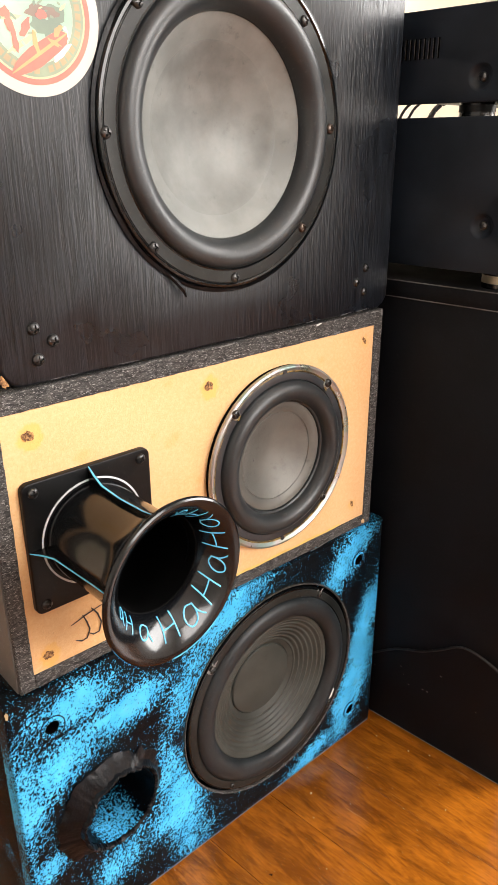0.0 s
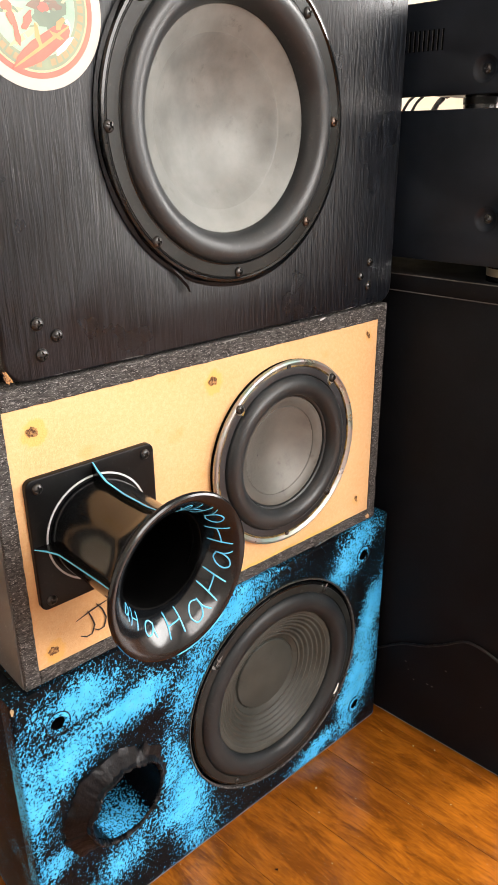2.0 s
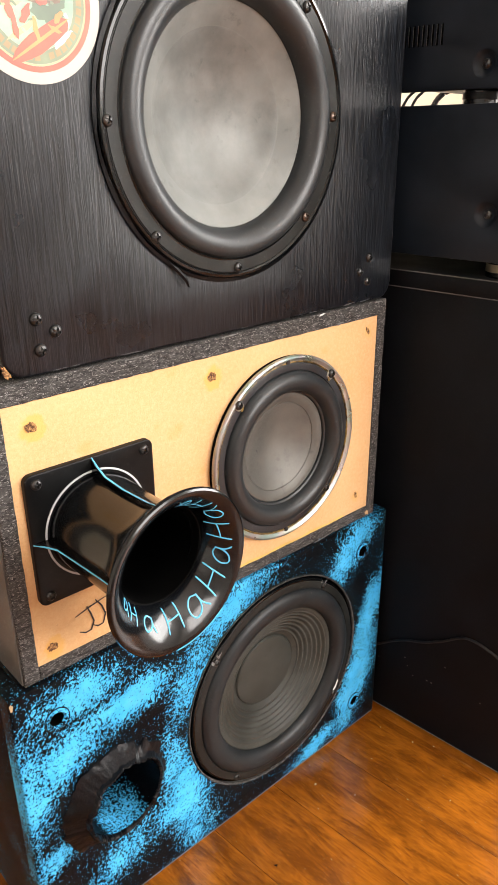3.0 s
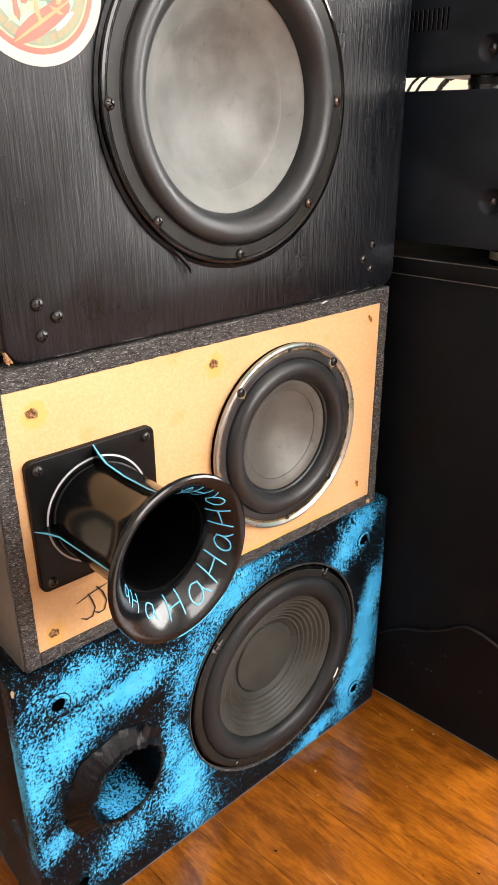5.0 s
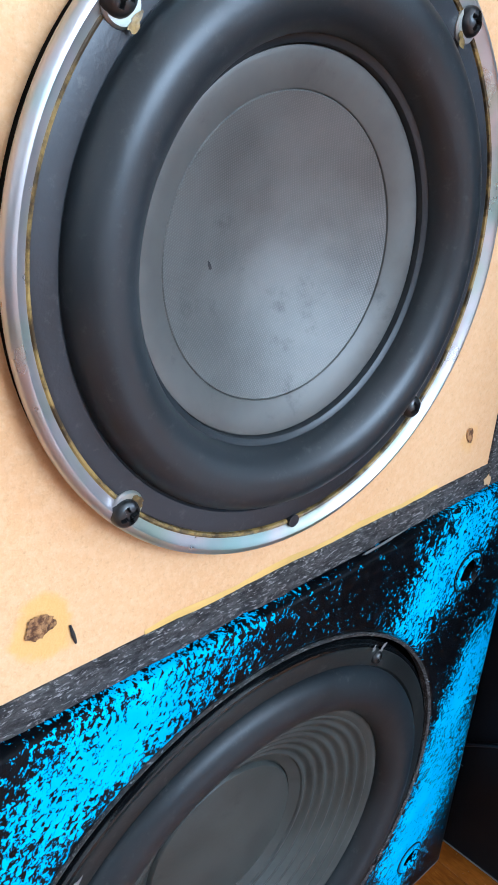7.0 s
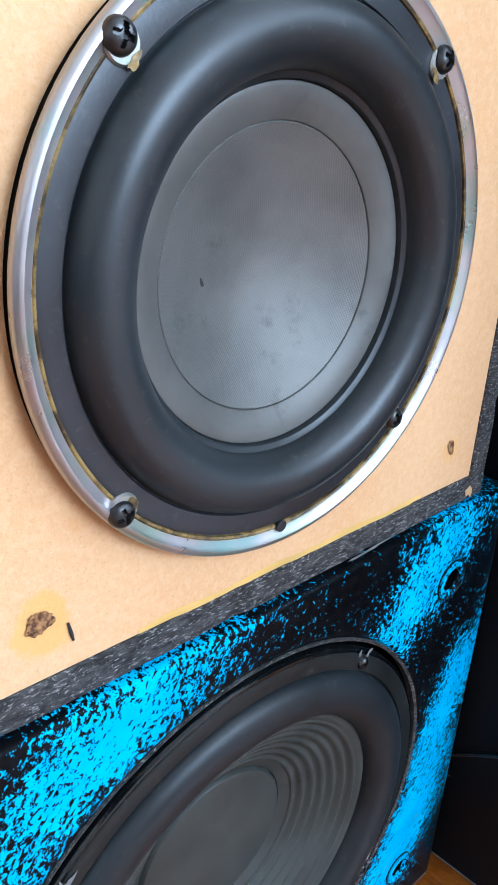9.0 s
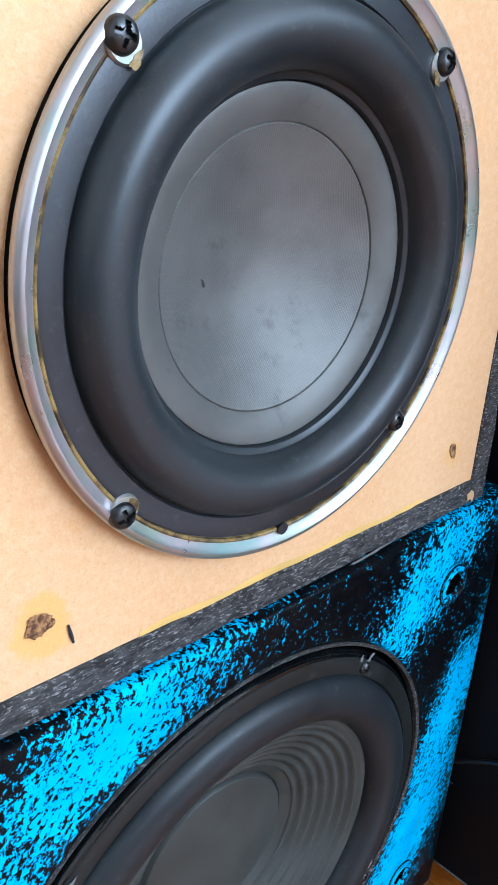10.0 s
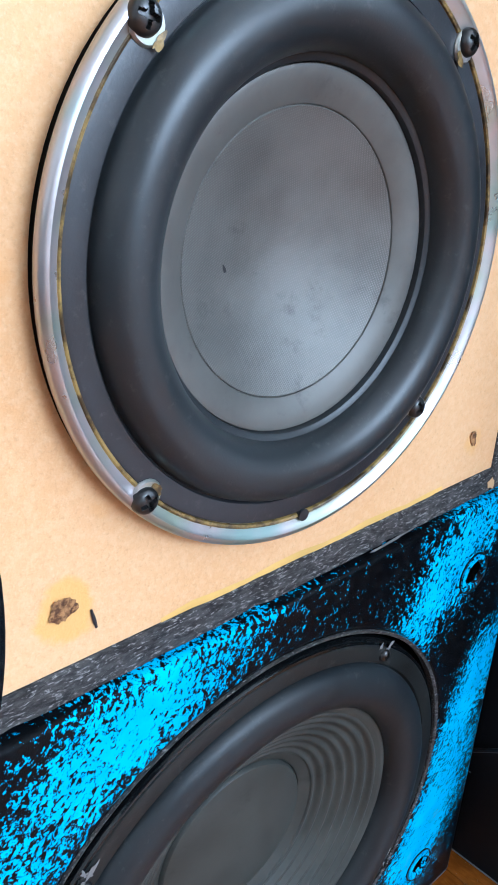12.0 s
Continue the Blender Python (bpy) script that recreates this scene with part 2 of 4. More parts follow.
def filler():
    n = Nodes("brown_screw_hole")
    c = n.mix(n.fit(n.noise(420, 5, 0.7), 0.4, 0.62), (0.10, 0.038, 0.014), (0.50, 0.26, 0.10))
    n.bump(n.noise(420, 5, 0.7), 1.0, 0.002)
    return n.done(c, 0.8)


def wall_paint(name, lo, hi):
    n = Nodes(name)
    c = n.mix(n.fit(n.noise(3, 5), 0.3, 0.7), lo, hi)
    n.bump(n.noise(160, 4), 0.2, 0.001)
    return n.done(c, 0.75, 0, 0.3)


M_ASH, M_MDF, M_EDGE, M_FLOOR = black_ash(), mdf(), chipboard_edge(), floor_wood()
M_SPONGED, M_SPONGED_SIDE, M_BORE = sponged("black_paint_sponged_cyan"), sponged("black_side_sponged_cyan", "side"), sponged("port_bore_sponged_cyan", "port")
M_WALL, M_ZINC, M_FILLER = wall_paint("cream_wall_paint", (0.71, 0.63, 0.48), (0.77, 0.70, 0.57)), zinc(), filler()
M_WALL_WHITE = wall_paint("white_wall_paint", (0.70, 0.69, 0.67), (0.77, 0.76, 0.74))
M_SIDE = plain("grey_black_side_laminate", (0.105, 0.100, 0.096), 0.5, dust=0.5)
M_RUBBER = plain("black_rubber_surround", (0.0205, 0.0240, 0.0265), 0.38, grain=1500, vary=0.14, bump=0.06, dust=0.10, spec=0.48)
M_GASKET_GREY = plain("dusty_grey_gasket", (0.012, 0.0138, 0.0135), 0.38, dust=0.10, spec=0.30)
M_GASKET = plain("black_gasket", (0.024, 0.026, 0.030), 0.42, dust=0.1)
M_FRAME = plain("glossy_black_frame", (0.0035, 0.0045, 0.0052), 0.11, dust=0.08, spec=0.42)
M_PLASTIC = plain("black_moulded_plastic", (0.0040, 0.0046, 0.0056), 0.15, vary=0.2, dust=0.03, bump=0.03, spec=0.45)
M_PLATE = plain("black_plate_plastic", (0.0050, 0.0052, 0.0056), 0.36, vary=0.2, dust=0.03, spec=0.18)
M_SCREW = plain("black_oxide_screw", (0.060, 0.060, 0.060), 0.3, 0.85)
M_RUST = plain("worn_copper_screw", (0.10, 0.075, 0.062), 0.35, 0.85, vary=0.5)
M_STEEL = plain("bright_steel_screw", (0.11, 0.115, 0.12), 0.3, 0.9)
M_CONE_TOP = cone_metal("brushed_grey_cone", (0.160, 0.169, 0.162), (0.235, 0.245, 0.234), 0.47, metal=0.28)
M_CAP_TOP = cone_metal("stained_grey_cap", (0.125, 0.132, 0.126), (0.215, 0.224, 0.214), 0.47, metal=0.25)
M_CONE_MID = cone_metal("charcoal_cone", (0.098, 0.097, 0.089), (0.148, 0.146, 0.134), 0.46, metal=0.3)
M_CAP_MID = cone_metal("woven_charcoal_cap", (0.108, 0.107, 0.099), (0.172, 0.170, 0.157), 0.46, weave=0.25, metal=0.3)
M_CONE_BOT = cone_metal("black_poly_cone", (0.036, 0.038, 0.034), (0.060, 0.063, 0.056), 0.44, metal=0.0, spec=0.3)
M_TAPE = plain("torn_black_tape", (0.0030, 0.0036, 0.0048), 0.34, dust=0.025, grain=260, bump=1.0, spec=0.22)
M_MARKER = plain("cyan_paint_marker", (0.08, 0.46, 0.72), 0.35, vary=0.2)
M_CHALK = plain("white_marker_line", (0.62, 0.64, 0.66), 0.6, vary=0.3)
M_PEN = plain("black_pen_ink", (0.02, 0.018, 0.02), 0.6)
M_GLUE = plain("yellow_glue_stain", (0.74, 0.47, 0.135), 0.5, vary=0.15)
M_CAB = plain("matt_black_cabinet", (0.0050, 0.0058, 0.0078), 0.5, dust=0.02, spec=0.12)
M_AMP = plain("black_steel_case", (0.0092, 0.0140, 0.0220), 0.40, dust=0.014, grain=1800, spec=0.30)
M_BROWNGLUE = dried_glue()
M_RUBBER_DUSTY = plain("dusty_rubber_surround", (0.0145, 0.0180, 0.0205), 0.42, grain=1500, vary=0.2, bump=0.06, dust=0.09, spec=0.34)
# pale grey for wear and scuffs, also for highlights painted on the cabinet top
M_WORN_LIT = plain("worn_lit_pale_edge", (0.13, 0.13, 0.13), 0.5, vary=0.4)
# darker than the horn's plastic: the shade deep in the throat, as colour
M_THROAT_SHADE = plain("throat_shade_black", (0.0015, 0.0015, 0.0015), 0.7, spec=0.04)
# near-black that stands in for the shade in holes, slots and gaps
M_HOLE_SHADE = plain("hole_shade_black", (0.002, 0.002, 0.002), 0.8, spec=0.05)
M_RAW = plain("raw_wood_edge", (0.55, 0.36, 0.18), 0.7)
M_GOLD = plain("champagne_foot_ring", (0.30, 0.27, 0.21), 0.35, 0.7)
M_CABLE = plain("black_cable_sheath", (0.011, 0.011, 0.013), 0.32, spec=0.45)
M_CEIL = plain("white_ceiling_paint", (0.80, 0.79, 0.76), 0.8, vary=0.03)
M_PALE = plain("hazy_vinyl_print", (0.50, 0.42, 0.24), 0.42, vary=0.06)
M_VINYL = plain("white_sticker_vinyl", (0.47, 0.44, 0.40), 0.42, vary=0.05)
M_WHITE = plain("white_vinyl", (0.80, 0.79, 0.75), 0.42, vary=0.05)
M_RED = plain("red_print", (0.56, 0.125, 0.085), 0.42)
M_GREEN = plain("green_print", (0.14, 0.20, 0.14), 0.42)
M_TEAL = plain("teal_print", (0.21, 0.26, 0.17), 0.42)
M_SAND = plain("sand_print", (0.28, 0.45, 0.33), 0.42)
M_ORANGE = plain("orange_print", (0.60, 0.29, 0.11), 0.42)
M_LETTER = plain("muted_brown_print", (0.34, 0.25, 0.13), 0.42)
M_BROWN = plain("brown_print", (0.20, 0.13, 0.09), 0.42)


# ---- building blocks ----
def mesh_of(bm, name, material, smooth=True, sharp=35):
    bmesh.ops.recalc_face_normals(bm, faces=bm.faces)
    me = bpy.data.meshes.new(name)
    for f in bm.faces:
        f.smooth = smooth
    if smooth:
        for e in bm.edges:
            if len(e.link_faces) == 2 and e.calc_face_angle(0) > radians(sharp):
                e.smooth = False
    bm.to_mesh(me)
    bm.free()
    me.materials.append(material)
    return me


def part(name, bm, material, parent=None, label="", smooth=True, m=None):
    me = bm if isinstance(bm, bpy.types.Mesh) else mesh_of(bm, name, material, smooth)
    ob = new(name, me)
    if m is not None:
        ob.matrix_basis = m
    if parent is not None:
        ob.parent = parent
        if parent.type == "EMPTY":
            ob.matrix_parent_inverse = parent.matrix_basis.inverted()
    if label:
        ob["label"] = label
    return ob


def thing(name, m, label, category, group="", kind=""):
    ob = new(name)
    ob.empty_display_size = 0.05
    ob.matrix_basis = m
    return tagged(ob, label, category, group, kind)


def box(x0, x1, y0, y1, z0, z1, bevel=0.0, segments=2, bm=None, jitter=0.0):
    own = bmesh.new()
    bmesh.ops.create_cube(own, size=1)
    for v in own.verts:
        v.co = ((x0 + x1) / 2 + v.co.x * (x1 - x0), (y0 + y1) / 2 + v.co.y * (y1 - y0), (z0 + z1) / 2 + v.co.z * (z1 - z0))
    if bevel:
        bmesh.ops.bevel(own, geom=own.edges[:], offset=bevel, segments=segments, profile=0.5, affect="EDGES")
    if bm is None:
        return own
    me = bpy.data.meshes.new("t")
    own.to_mesh(me)
    own.free()
    bm.from_mesh(me)
    bpy.data.meshes.remove(me)
    return bm


def lathe(profile, cx, cz, n=96, closed=False, wobble=None):
    """Turns (radius, y) points round the line through (cx, cz) along y."""
    bm = bmesh.new()
    rings = []
    for i, (r, y) in enumerate(profile):
        if r < 1e-6:
            rings.append([bm.verts.new((cx, y, cz))])
            continue
        ring = []
        for k in range(n):
            a = 2 * math.pi * k / n
            rr, yy = (r, y) if wobble is None else wobble(r, y, a, i)
            ring.append(bm.verts.new((cx + rr * math.cos(a), yy, cz + rr * math.sin(a))))
        rings.append(ring)
    pairs = list(zip(rings, rings[1:])) + ([(rings[-1], rings[0])] if closed else [])
    for a, b in pairs:
        for k in range(n):
            q = (k + 1) % n
            if len(a) == 1 and len(b) == 1:
                continue
            if len(a) == 1:
                bm.faces.new((a[0], b[k], b[q]))
            elif len(b) == 1:
                bm.faces.new((a[k], a[q], b[0]))
            else:
                bm.faces.new((a[k], a[q], b[q], b[k]))
    return bm


def roll(r0, r1, y0, y1, high, n=14):
    """A half-roll from (r0, y0) to (r1, y1) that stands out by high towards the viewer."""
    out = []
    for i in range(n + 1):
        u = i / n
        out.append((r0 + (r1 - r0) * (0.5 - 0.5 * math.cos(math.pi * u)), y0 + (y1 - y0) * u - high * math.sin(math.pi * u)))
    return out


def panel(x0, x1, z0, z1, y0, thick, holes=(), corner=0.0, bevel=0.0):
    """A board facing -y with round holes right through it."""
    bm = bmesh.new()
    outline = []
    if corner:
        for cx, cz, a0 in ((x1 - corner, z0 + corner, -90), (x1 - corner, z1 - corner, 0), (x0 + corner, z1 - corner, 90), (x0 + corner, z0 + corner, 180)):
            for k in range(7):
                a = radians(a0 + 15 * k)
                outline.append((cx + corner * math.cos(a), cz + corner * math.sin(a)))
    else:
        outline = [(x0, z0), (x1, z0), (x1, z1), (x0, z1)]
    loops = [outline] + [[(cx + r * math.cos(2 * math.pi * k / n), cz + r * math.sin(2 * math.pi * k / n)) for k in range(n)] for cx, cz, r, n in holes]
    edges = []
    for loop in loops:
        vs = [bm.verts.new((x, y0, z)) for x, z in loop]
        edges += [bm.edges.new((a, b)) for a, b in zip(vs, vs[1:] + vs[:1])]
    made = bmesh.ops.triangle_fill(bm, use_beauty=True, use_dissolve=False, edges=edges)
    faces = [f for f in made["geom"] if isinstance(f, bmesh.types.BMFace)]
    ext = bmesh.ops.extrude_face_region(bm, geom=faces)
    for v in ext["geom"]:
        if isinstance(v, bmesh.types.BMVert):
            v.co.y += thick
    bm.normal_update()
    if bevel:
        rim = [e for e in bm.edges if len(e.link_faces) == 2 and e.calc_face_angle(0) > 0.8 and all(abs(v.co.y - y0) < 1e-6 for v in e.verts)]
        bmesh.ops.bevel(bm, geom=rim, offset=bevel, segments=3, profile=0.5, affect="EDGES")
    return bm


def stroke(points, width, thick=0.0004, normal=None):
    """A flat raised line along 3D points; normal gives the surface's normal at each of them."""
    bm = bmesh.new()
    rows = []
    for i, p in enumerate(points):
        p = Vector(p)
        d = (Vector(points[min(i + 1, len(points) - 1)]) - Vector(points[max(i - 1, 0)])).normalized()
        nn = Vector(normal[i]) if normal else Vector((0, -1, 0))
        side = d.cross(nn).normalized() * width / 2
        taper = 0.55 if i in (0, len(points) - 1) else 1.0
        rows.append([bm.verts.new(p + side * taper), bm.verts.new(p + nn * thick), bm.verts.new(p - side * taper), bm.verts.new(p - nn * thick)])
    for a, b in zip(rows, rows[1:]):
        for k in range(4):
            bm.faces.new((a[k], a[(k + 1) % 4], b[(k + 1) % 4], b[k]))
    bm.faces.new(rows[0])
    bm.faces.new(rows[-1][::-1])
    return bm


def screw_mesh(name, radius, material, high=0.0026):
    """A pan head with a crossed recess, its axis along -y."""
    bm = bmesh.new()
    n, k = 40, 12
    rings = [[bm.verts.new((0, -high + 0.0014, 0))]]
    for i in range(1, k + 1):
        r = radius * i / k
        ring = []
        for j in range(n):
            a = 2 * math.pi * j / n
            x, z = r * math.cos(a), r * math.sin(a)
            y = -high * math.sqrt(max(0.0, 1 - (i / k) ** 2.6))
            if (abs(x) < radius * 0.15 or abs(z) < radius * 0.15) and r < radius * 0.62:
                y += 0.0014
            ring.append(bm.verts.new((x, y, z)))
        rings.append(ring)
    rings.append([bm.verts.new((radius * math.cos(2 * math.pi * j / n), 0.0006, radius * math.sin(2 * math.pi * j / n))) for j in range(n)])
    for j in range(n):
        bm.faces.new((rings[0][0], rings[1][j], rings[1][(j + 1) % n]))
    for a, b in zip(rings[1:], rings[2:]):
        for j in range(n):
            bm.faces.new((a[j], a[(j + 1) % n], b[(j + 1) % n], b[j]))
    return mesh_of(bm, name, material, True, 40)


SCREW = screw_mesh("screw", 0.0041, M_SCREW)
SCREW_SMALL = screw_mesh("screw", 0.0032, M_SCREW, 0.0022)
SCREW_RUST = screw_mesh("screw", 0.0041, M_RUST)
SCREW_BIG = screw_mesh("screw", 0.0045, M_SCREW, 0.0032)
SCREW_STEEL = screw_mesh("screw", 0.0042, M_STEEL)
spin = random.Random(5)


def screw(parent, x, y, z, me=None, label=""):
    return part("screw", me or SCREW, None, parent, label, m=pose(x, y, z, spin.uniform(-4, 4), spin.uniform(0, 90), spin.uniform(-4, 4)))


def carcass(parent, x0, x1, y0, y1, z0, z1, material, t=0.014, back=M_CAB, bevel=0.0012, top=None):
    """Sides, top, bottom and back of a loudspeaker box, open at the front."""
    part("side_panel", box(x0, x0 + t, y0, y1, z0, z1, bevel), material, parent)
    part("side_panel", box(x1 - t, x1, y0, y1, z0, z1, bevel), material, parent)
    part("top_panel", box(x0 + t, x1 - t, y0, y1, z1 - t, z1, bevel), top or material, parent)
    part("bottom_panel", box(x0 + t, x1 - t, y0, y1, z0, z0 + t, bevel), material, parent)
    part("back_panel", box(x0 + t, x1 - t, y1 - t, y1 - 0.001, z0 + t, z1 - t), back, parent)


# ---- room ----
YAW = 5.0
ROOM = pose(0.176, 0.0, 0, 0, 0, YAW)


def setting(name, bm, material, label, m=None, smooth=False):
    return tagged(part(name, bm, material, None, "", smooth, m=m or ROOM), label, name.split("_")[0], kind="structure")


X0, X1, Y0, Y1, HIGH = -2.6, 1.75, -2.85, 0.85, 2.4
setting("wall_north", box(X0, X1, Y1, Y1 + 0.1, 0, HIGH), M_WALL, "cream painted wall behind the loudspeakers")
setting("wall_west", box(X0 - 0.1, X0, Y0 - 0.1, Y1 + 0.1, 0, HIGH), M_WALL_WHITE, "plain white painted wall")


def wall_with_opening(name, along, a0, a1, at, s0, s1, z0, z1, label):
    bm = bmesh.new()
    for u0, u1, w0, w1 in ((a0, s0, 0, HIGH), (s1, a1, 0, HIGH), (s0, s1, 0, z0), (s0, s1, z1, HIGH)):
        if along == "x":
            box(u0, u1, at, at + 0.1, w0, w1, bm=bm)
        else:
            box(at, at + 0.1, u0, u1, w0, w1, bm=bm)
    return setting(name, bm, M_WALL_WHITE, label)


wall_with_opening("wall_east", "y", Y0 - 0.1, Y1 + 0.1, X1, -1.75, -0.65, 0.45, 2.1, "white wall with a window opening")
wall_with_opening("wall_south", "x", X0, X1, Y0 - 0.1, -0.60, 1.15, 0.9, 2.2, "white wall with a window opening")
setting("ceiling", box(X0 - 0.1, X1 + 0.1, Y0 - 0.1, Y1 + 0.1, HIGH, HIGH + 0.1), M_CEIL, "plain white ceiling")
setting("ground", box(X0 - 0.1, X1 + 0.1, Y0 - 0.1, Y1 + 0.1, -0.08, -0.018), M_CAB, "dark underfloor below the boards")

# ---- upper loudspeaker: black ash box with a big grey-coned driver ----
TX0, TX1, TZ0, TZ1 = -0.262, 0.149, 0.5255, 0.98
top = thing("loudspeaker", pose(-0.056, 0.14, TZ0), "black ash loudspeaker with large grey cone and round sticker", "loudspeaker")
TCX, TCZ, TR = -0.0505, 0.684, 0.1140
front = part("front_panel", panel(TX0 + 0.014, TX1, TZ0 + 0.0005, TZ1, 0.0, 0.018, [(TCX, TCZ, TR - 0.0055, 96)], 0.016, 0.0025), M_ASH, top, "black ash vinyl with vertical grain")
carcass(top, TX0 + 0.014, TX1 - 0.0005, 0.018, 0.30, TZ0, TZ1, M_ASH, back=M_CAB)


def driver(parent, cx, cz, rings, label):
    """rings: name, profile, material, label; the first is the frame that carries the rest."""
    base = None
    for name, prof, material, lab in rings:
        ob = part(name, lathe(prof, cx, cz), material, base or parent, lab)
        base = base or ob
    return base


top_driver = driver(top, TCX, TCZ, [
    ("driver", [(0.1075, 0.03), (0.1075, 0.002), (TR, 0.0), (TR, -0.0026), (0.1130, -0.0042), (0.1112, -0.0046), (0.1100, -0.0034), (0.1020, -0.0032), (0.0995, -0.0044), (0.0985, 0.0), (0.095, 0.03)], M_FRAME, "glossy black driver with grey cone"),
    ("surround", [(0.0992, -0.003)] + roll(0.0985, 0.0770, -0.0035, 0.0060, 0.0110), M_RUBBER, "thick black rubber half-roll"),
    ("cone", [(0.0780, 0.0064), (0.0766, 0.0056), (0.072, 0.0084), (0.066, 0.0122), (0.0604, 0.0156)], M_CONE_TOP, "satin grey metal cone"),
    ("gasket", [(0.1095, -0.0032), (0.1090, -0.0040), (0.1005, -0.0040), (0.0998, -0.0034)], M_GASKET_GREY, "dull grey gasket"),
    ("dust_cap", [(0.0605, 0.0155), (0.0600, 0.0157), (0.055, 0.0190), (0.045, 0.0248), (0.036, 0.0286), (0.026, 0.0318), (0.015, 0.0340), (0.007, 0.0348), (0.0, 0.0350)], M_CAP_TOP, "stained grey dished cap"),
], "")
for k in range(8):
    a = radians(45 * k + 1)
    worn = k in (0, 7)
    screw(top_driver, -0.0528 + 0.1062 * math.cos(a), -0.0040, TCZ + 0.1062 * math.sin(a), SCREW_RUST if worn else SCREW, "worn copper-coloured screw" if worn else "")


def torn_ring(r, y, a, i):
    w = noise.noise(Vector((math.cos(a) * 4, math.sin(a) * 4, i * 0.3)))
    return r + (0.0018 * w if i in (0, 3) else 0), y


part("sealing_strip", lathe([(TR + 0.0005, -0.0004), (TR + 0.0026, -0.0003), (TR + 0.0030, -0.0012), (TR + 0.0006, -0.0020)], TCX, TCZ, 120, True, torn_ring), M_TAPE, top, "ragged black sealing strip round the driver")
part("loose_strip", stroke([(-0.118, -0.0012, 0.592), (-0.108, -0.0025, 0.582), (-0.101, -0.0036, 0.574), (-0.099, -0.0036, 0.569)], 0.0035, 0.0008), M_TAPE, top, "loose end of black sealing strip")
for x, z in ((-0.222, 0.564), (-0.209, 0.554), (-0.221, 0.543)):
    screw(top, x, 0.0, z, SCREW_BIG)
for x, z in ((0.114, 0.567), (0.102, 0.555), (0.113, 0.545)):
    screw(top, x, 0.0, z)

# round sticker: plain shapes in its colours
SX, SZ = -0.2005, 0.7460


def disc(r, y, thick=0.0002, cx=SX, cz=SZ, r0=0.0, n=72):
    return lathe([(r0, y + thick), (r0, y), (r, y), (r, y + thick)], cx, cz, n, True) if r0 else lathe([(0, y), (r, y), (r, y + thick)], cx, cz, n)


sticker = part("sticker", disc(0.0445, -0.0004, 0.0004), M_VINYL, top, "round white vinyl sticker with red ring")
part("sticker_ring", disc(0.0382, -0.0005, 0.0001, r0=0.0350), M_RED, sticker, "red printed ring")
part("sticker_band", disc(0.0338, -0.0005, 0.0001, r0=0.0268), M_TEAL, sticker, "muted green printed band")
part("sticker_line", disc(0.0349, -0.0005, 0.0001, r0=0.0339), M_PALE, sticker, "pale yellow printed line")
part("sticker_field", disc(0.0266, -0.0005, 0.0001), M_SAND, sticker, "mint printed field")


def leaf_shape(cx, cz, w, h, turn, y=-0.0011, n=20, lump=0.25, seed=0):
    bm = bmesh.new()
    rnd = random.Random(seed)
    ph = rnd.uniform(0, 6)
    mid = bm.verts.new((cx, y, cz))
    vs = []
    for k in range(n):
        a = 2 * math.pi * k / n
        q = 1 + lump * (0.5 * math.sin(2 * a + ph) + 0.35 * math.sin(3 * a + 2.1 * ph) + 0.3 * math.sin(5 * a + 3.3 * ph) + rnd.uniform(-0.4, 0.4))
        x, z = w * q * math.cos(a), h * q * math.sin(a)
        t = radians(turn)
        vs.append((bm.verts.new((cx + x * math.cos(t) - z * math.sin(t), y, cz + x * math.sin(t) + z * math.cos(t)))))
    low = [bm.verts.new((v.co.x, y + 0.0001, v.co.z)) for v in vs]
    for k in range(n):
        bm.faces.new((mid, vs[k], vs[(k + 1) % n]))
        bm.faces.new((vs[k], low[k], low[(k + 1) % n], vs[(k + 1) % n]))
    return bm


# rays, the dark figure, the long red board with its orange stripe, small red shapes
PRINTS = [(-0.0085, -0.017, 0.011, 0.0015, 33, M_PALE), (-0.016, -0.004, 0.009, 0.0015, 8, M_PALE), (-0.010, 0.012, 0.013, 0.0018, -28, M_PALE),
          (-0.0015, -0.0125, 0.0070, 0.0014, 38, M_PALE), (0.0175, -0.0200, 0.0070, 0.0022, 35, M_WHITE), (0.0205, -0.0110, 0.0018, 0.0055, -8, M_WHITE),
          (0.0105, -0.0080, 0.0105, 0.0060, -6, M_GREEN), (0.0150, 0.0000, 0.0070, 0.0050, 20, M_GREEN), (0.0065, 0.0005, 0.0095, 0.0038, 0, M_BROWN),
          (0.0060, -0.0008, 0.0030, 0.0030, 0, M_RED), (-0.0140, -0.0080, 0.0022, 0.0050, 20, M_RED), (-0.0120, -0.0150, 0.0020, 0.0058, 8, M_RED),
          (-0.0050, -0.0085, 0.0024, 0.0055, -38, M_RED), (-0.0165, -0.0020, 0.0030, 0.0034, 0, M_RED), (0.0035, -0.0213, 0.0236, 0.0056, 31, M_RED),
          (0.0035, -0.0208, 0.0225, 0.0010, 32, M_ORANGE), (0.0010, -0.0160, 0.0016, 0.0058, 12, M_ORANGE), (0.0160, -0.0085, 0.0020, 0.0036, -35, M_ORANGE),
          (0.0130, -0.0150, 0.0050, 0.0011, -28, M_ORANGE)]
rs = random.Random(31)
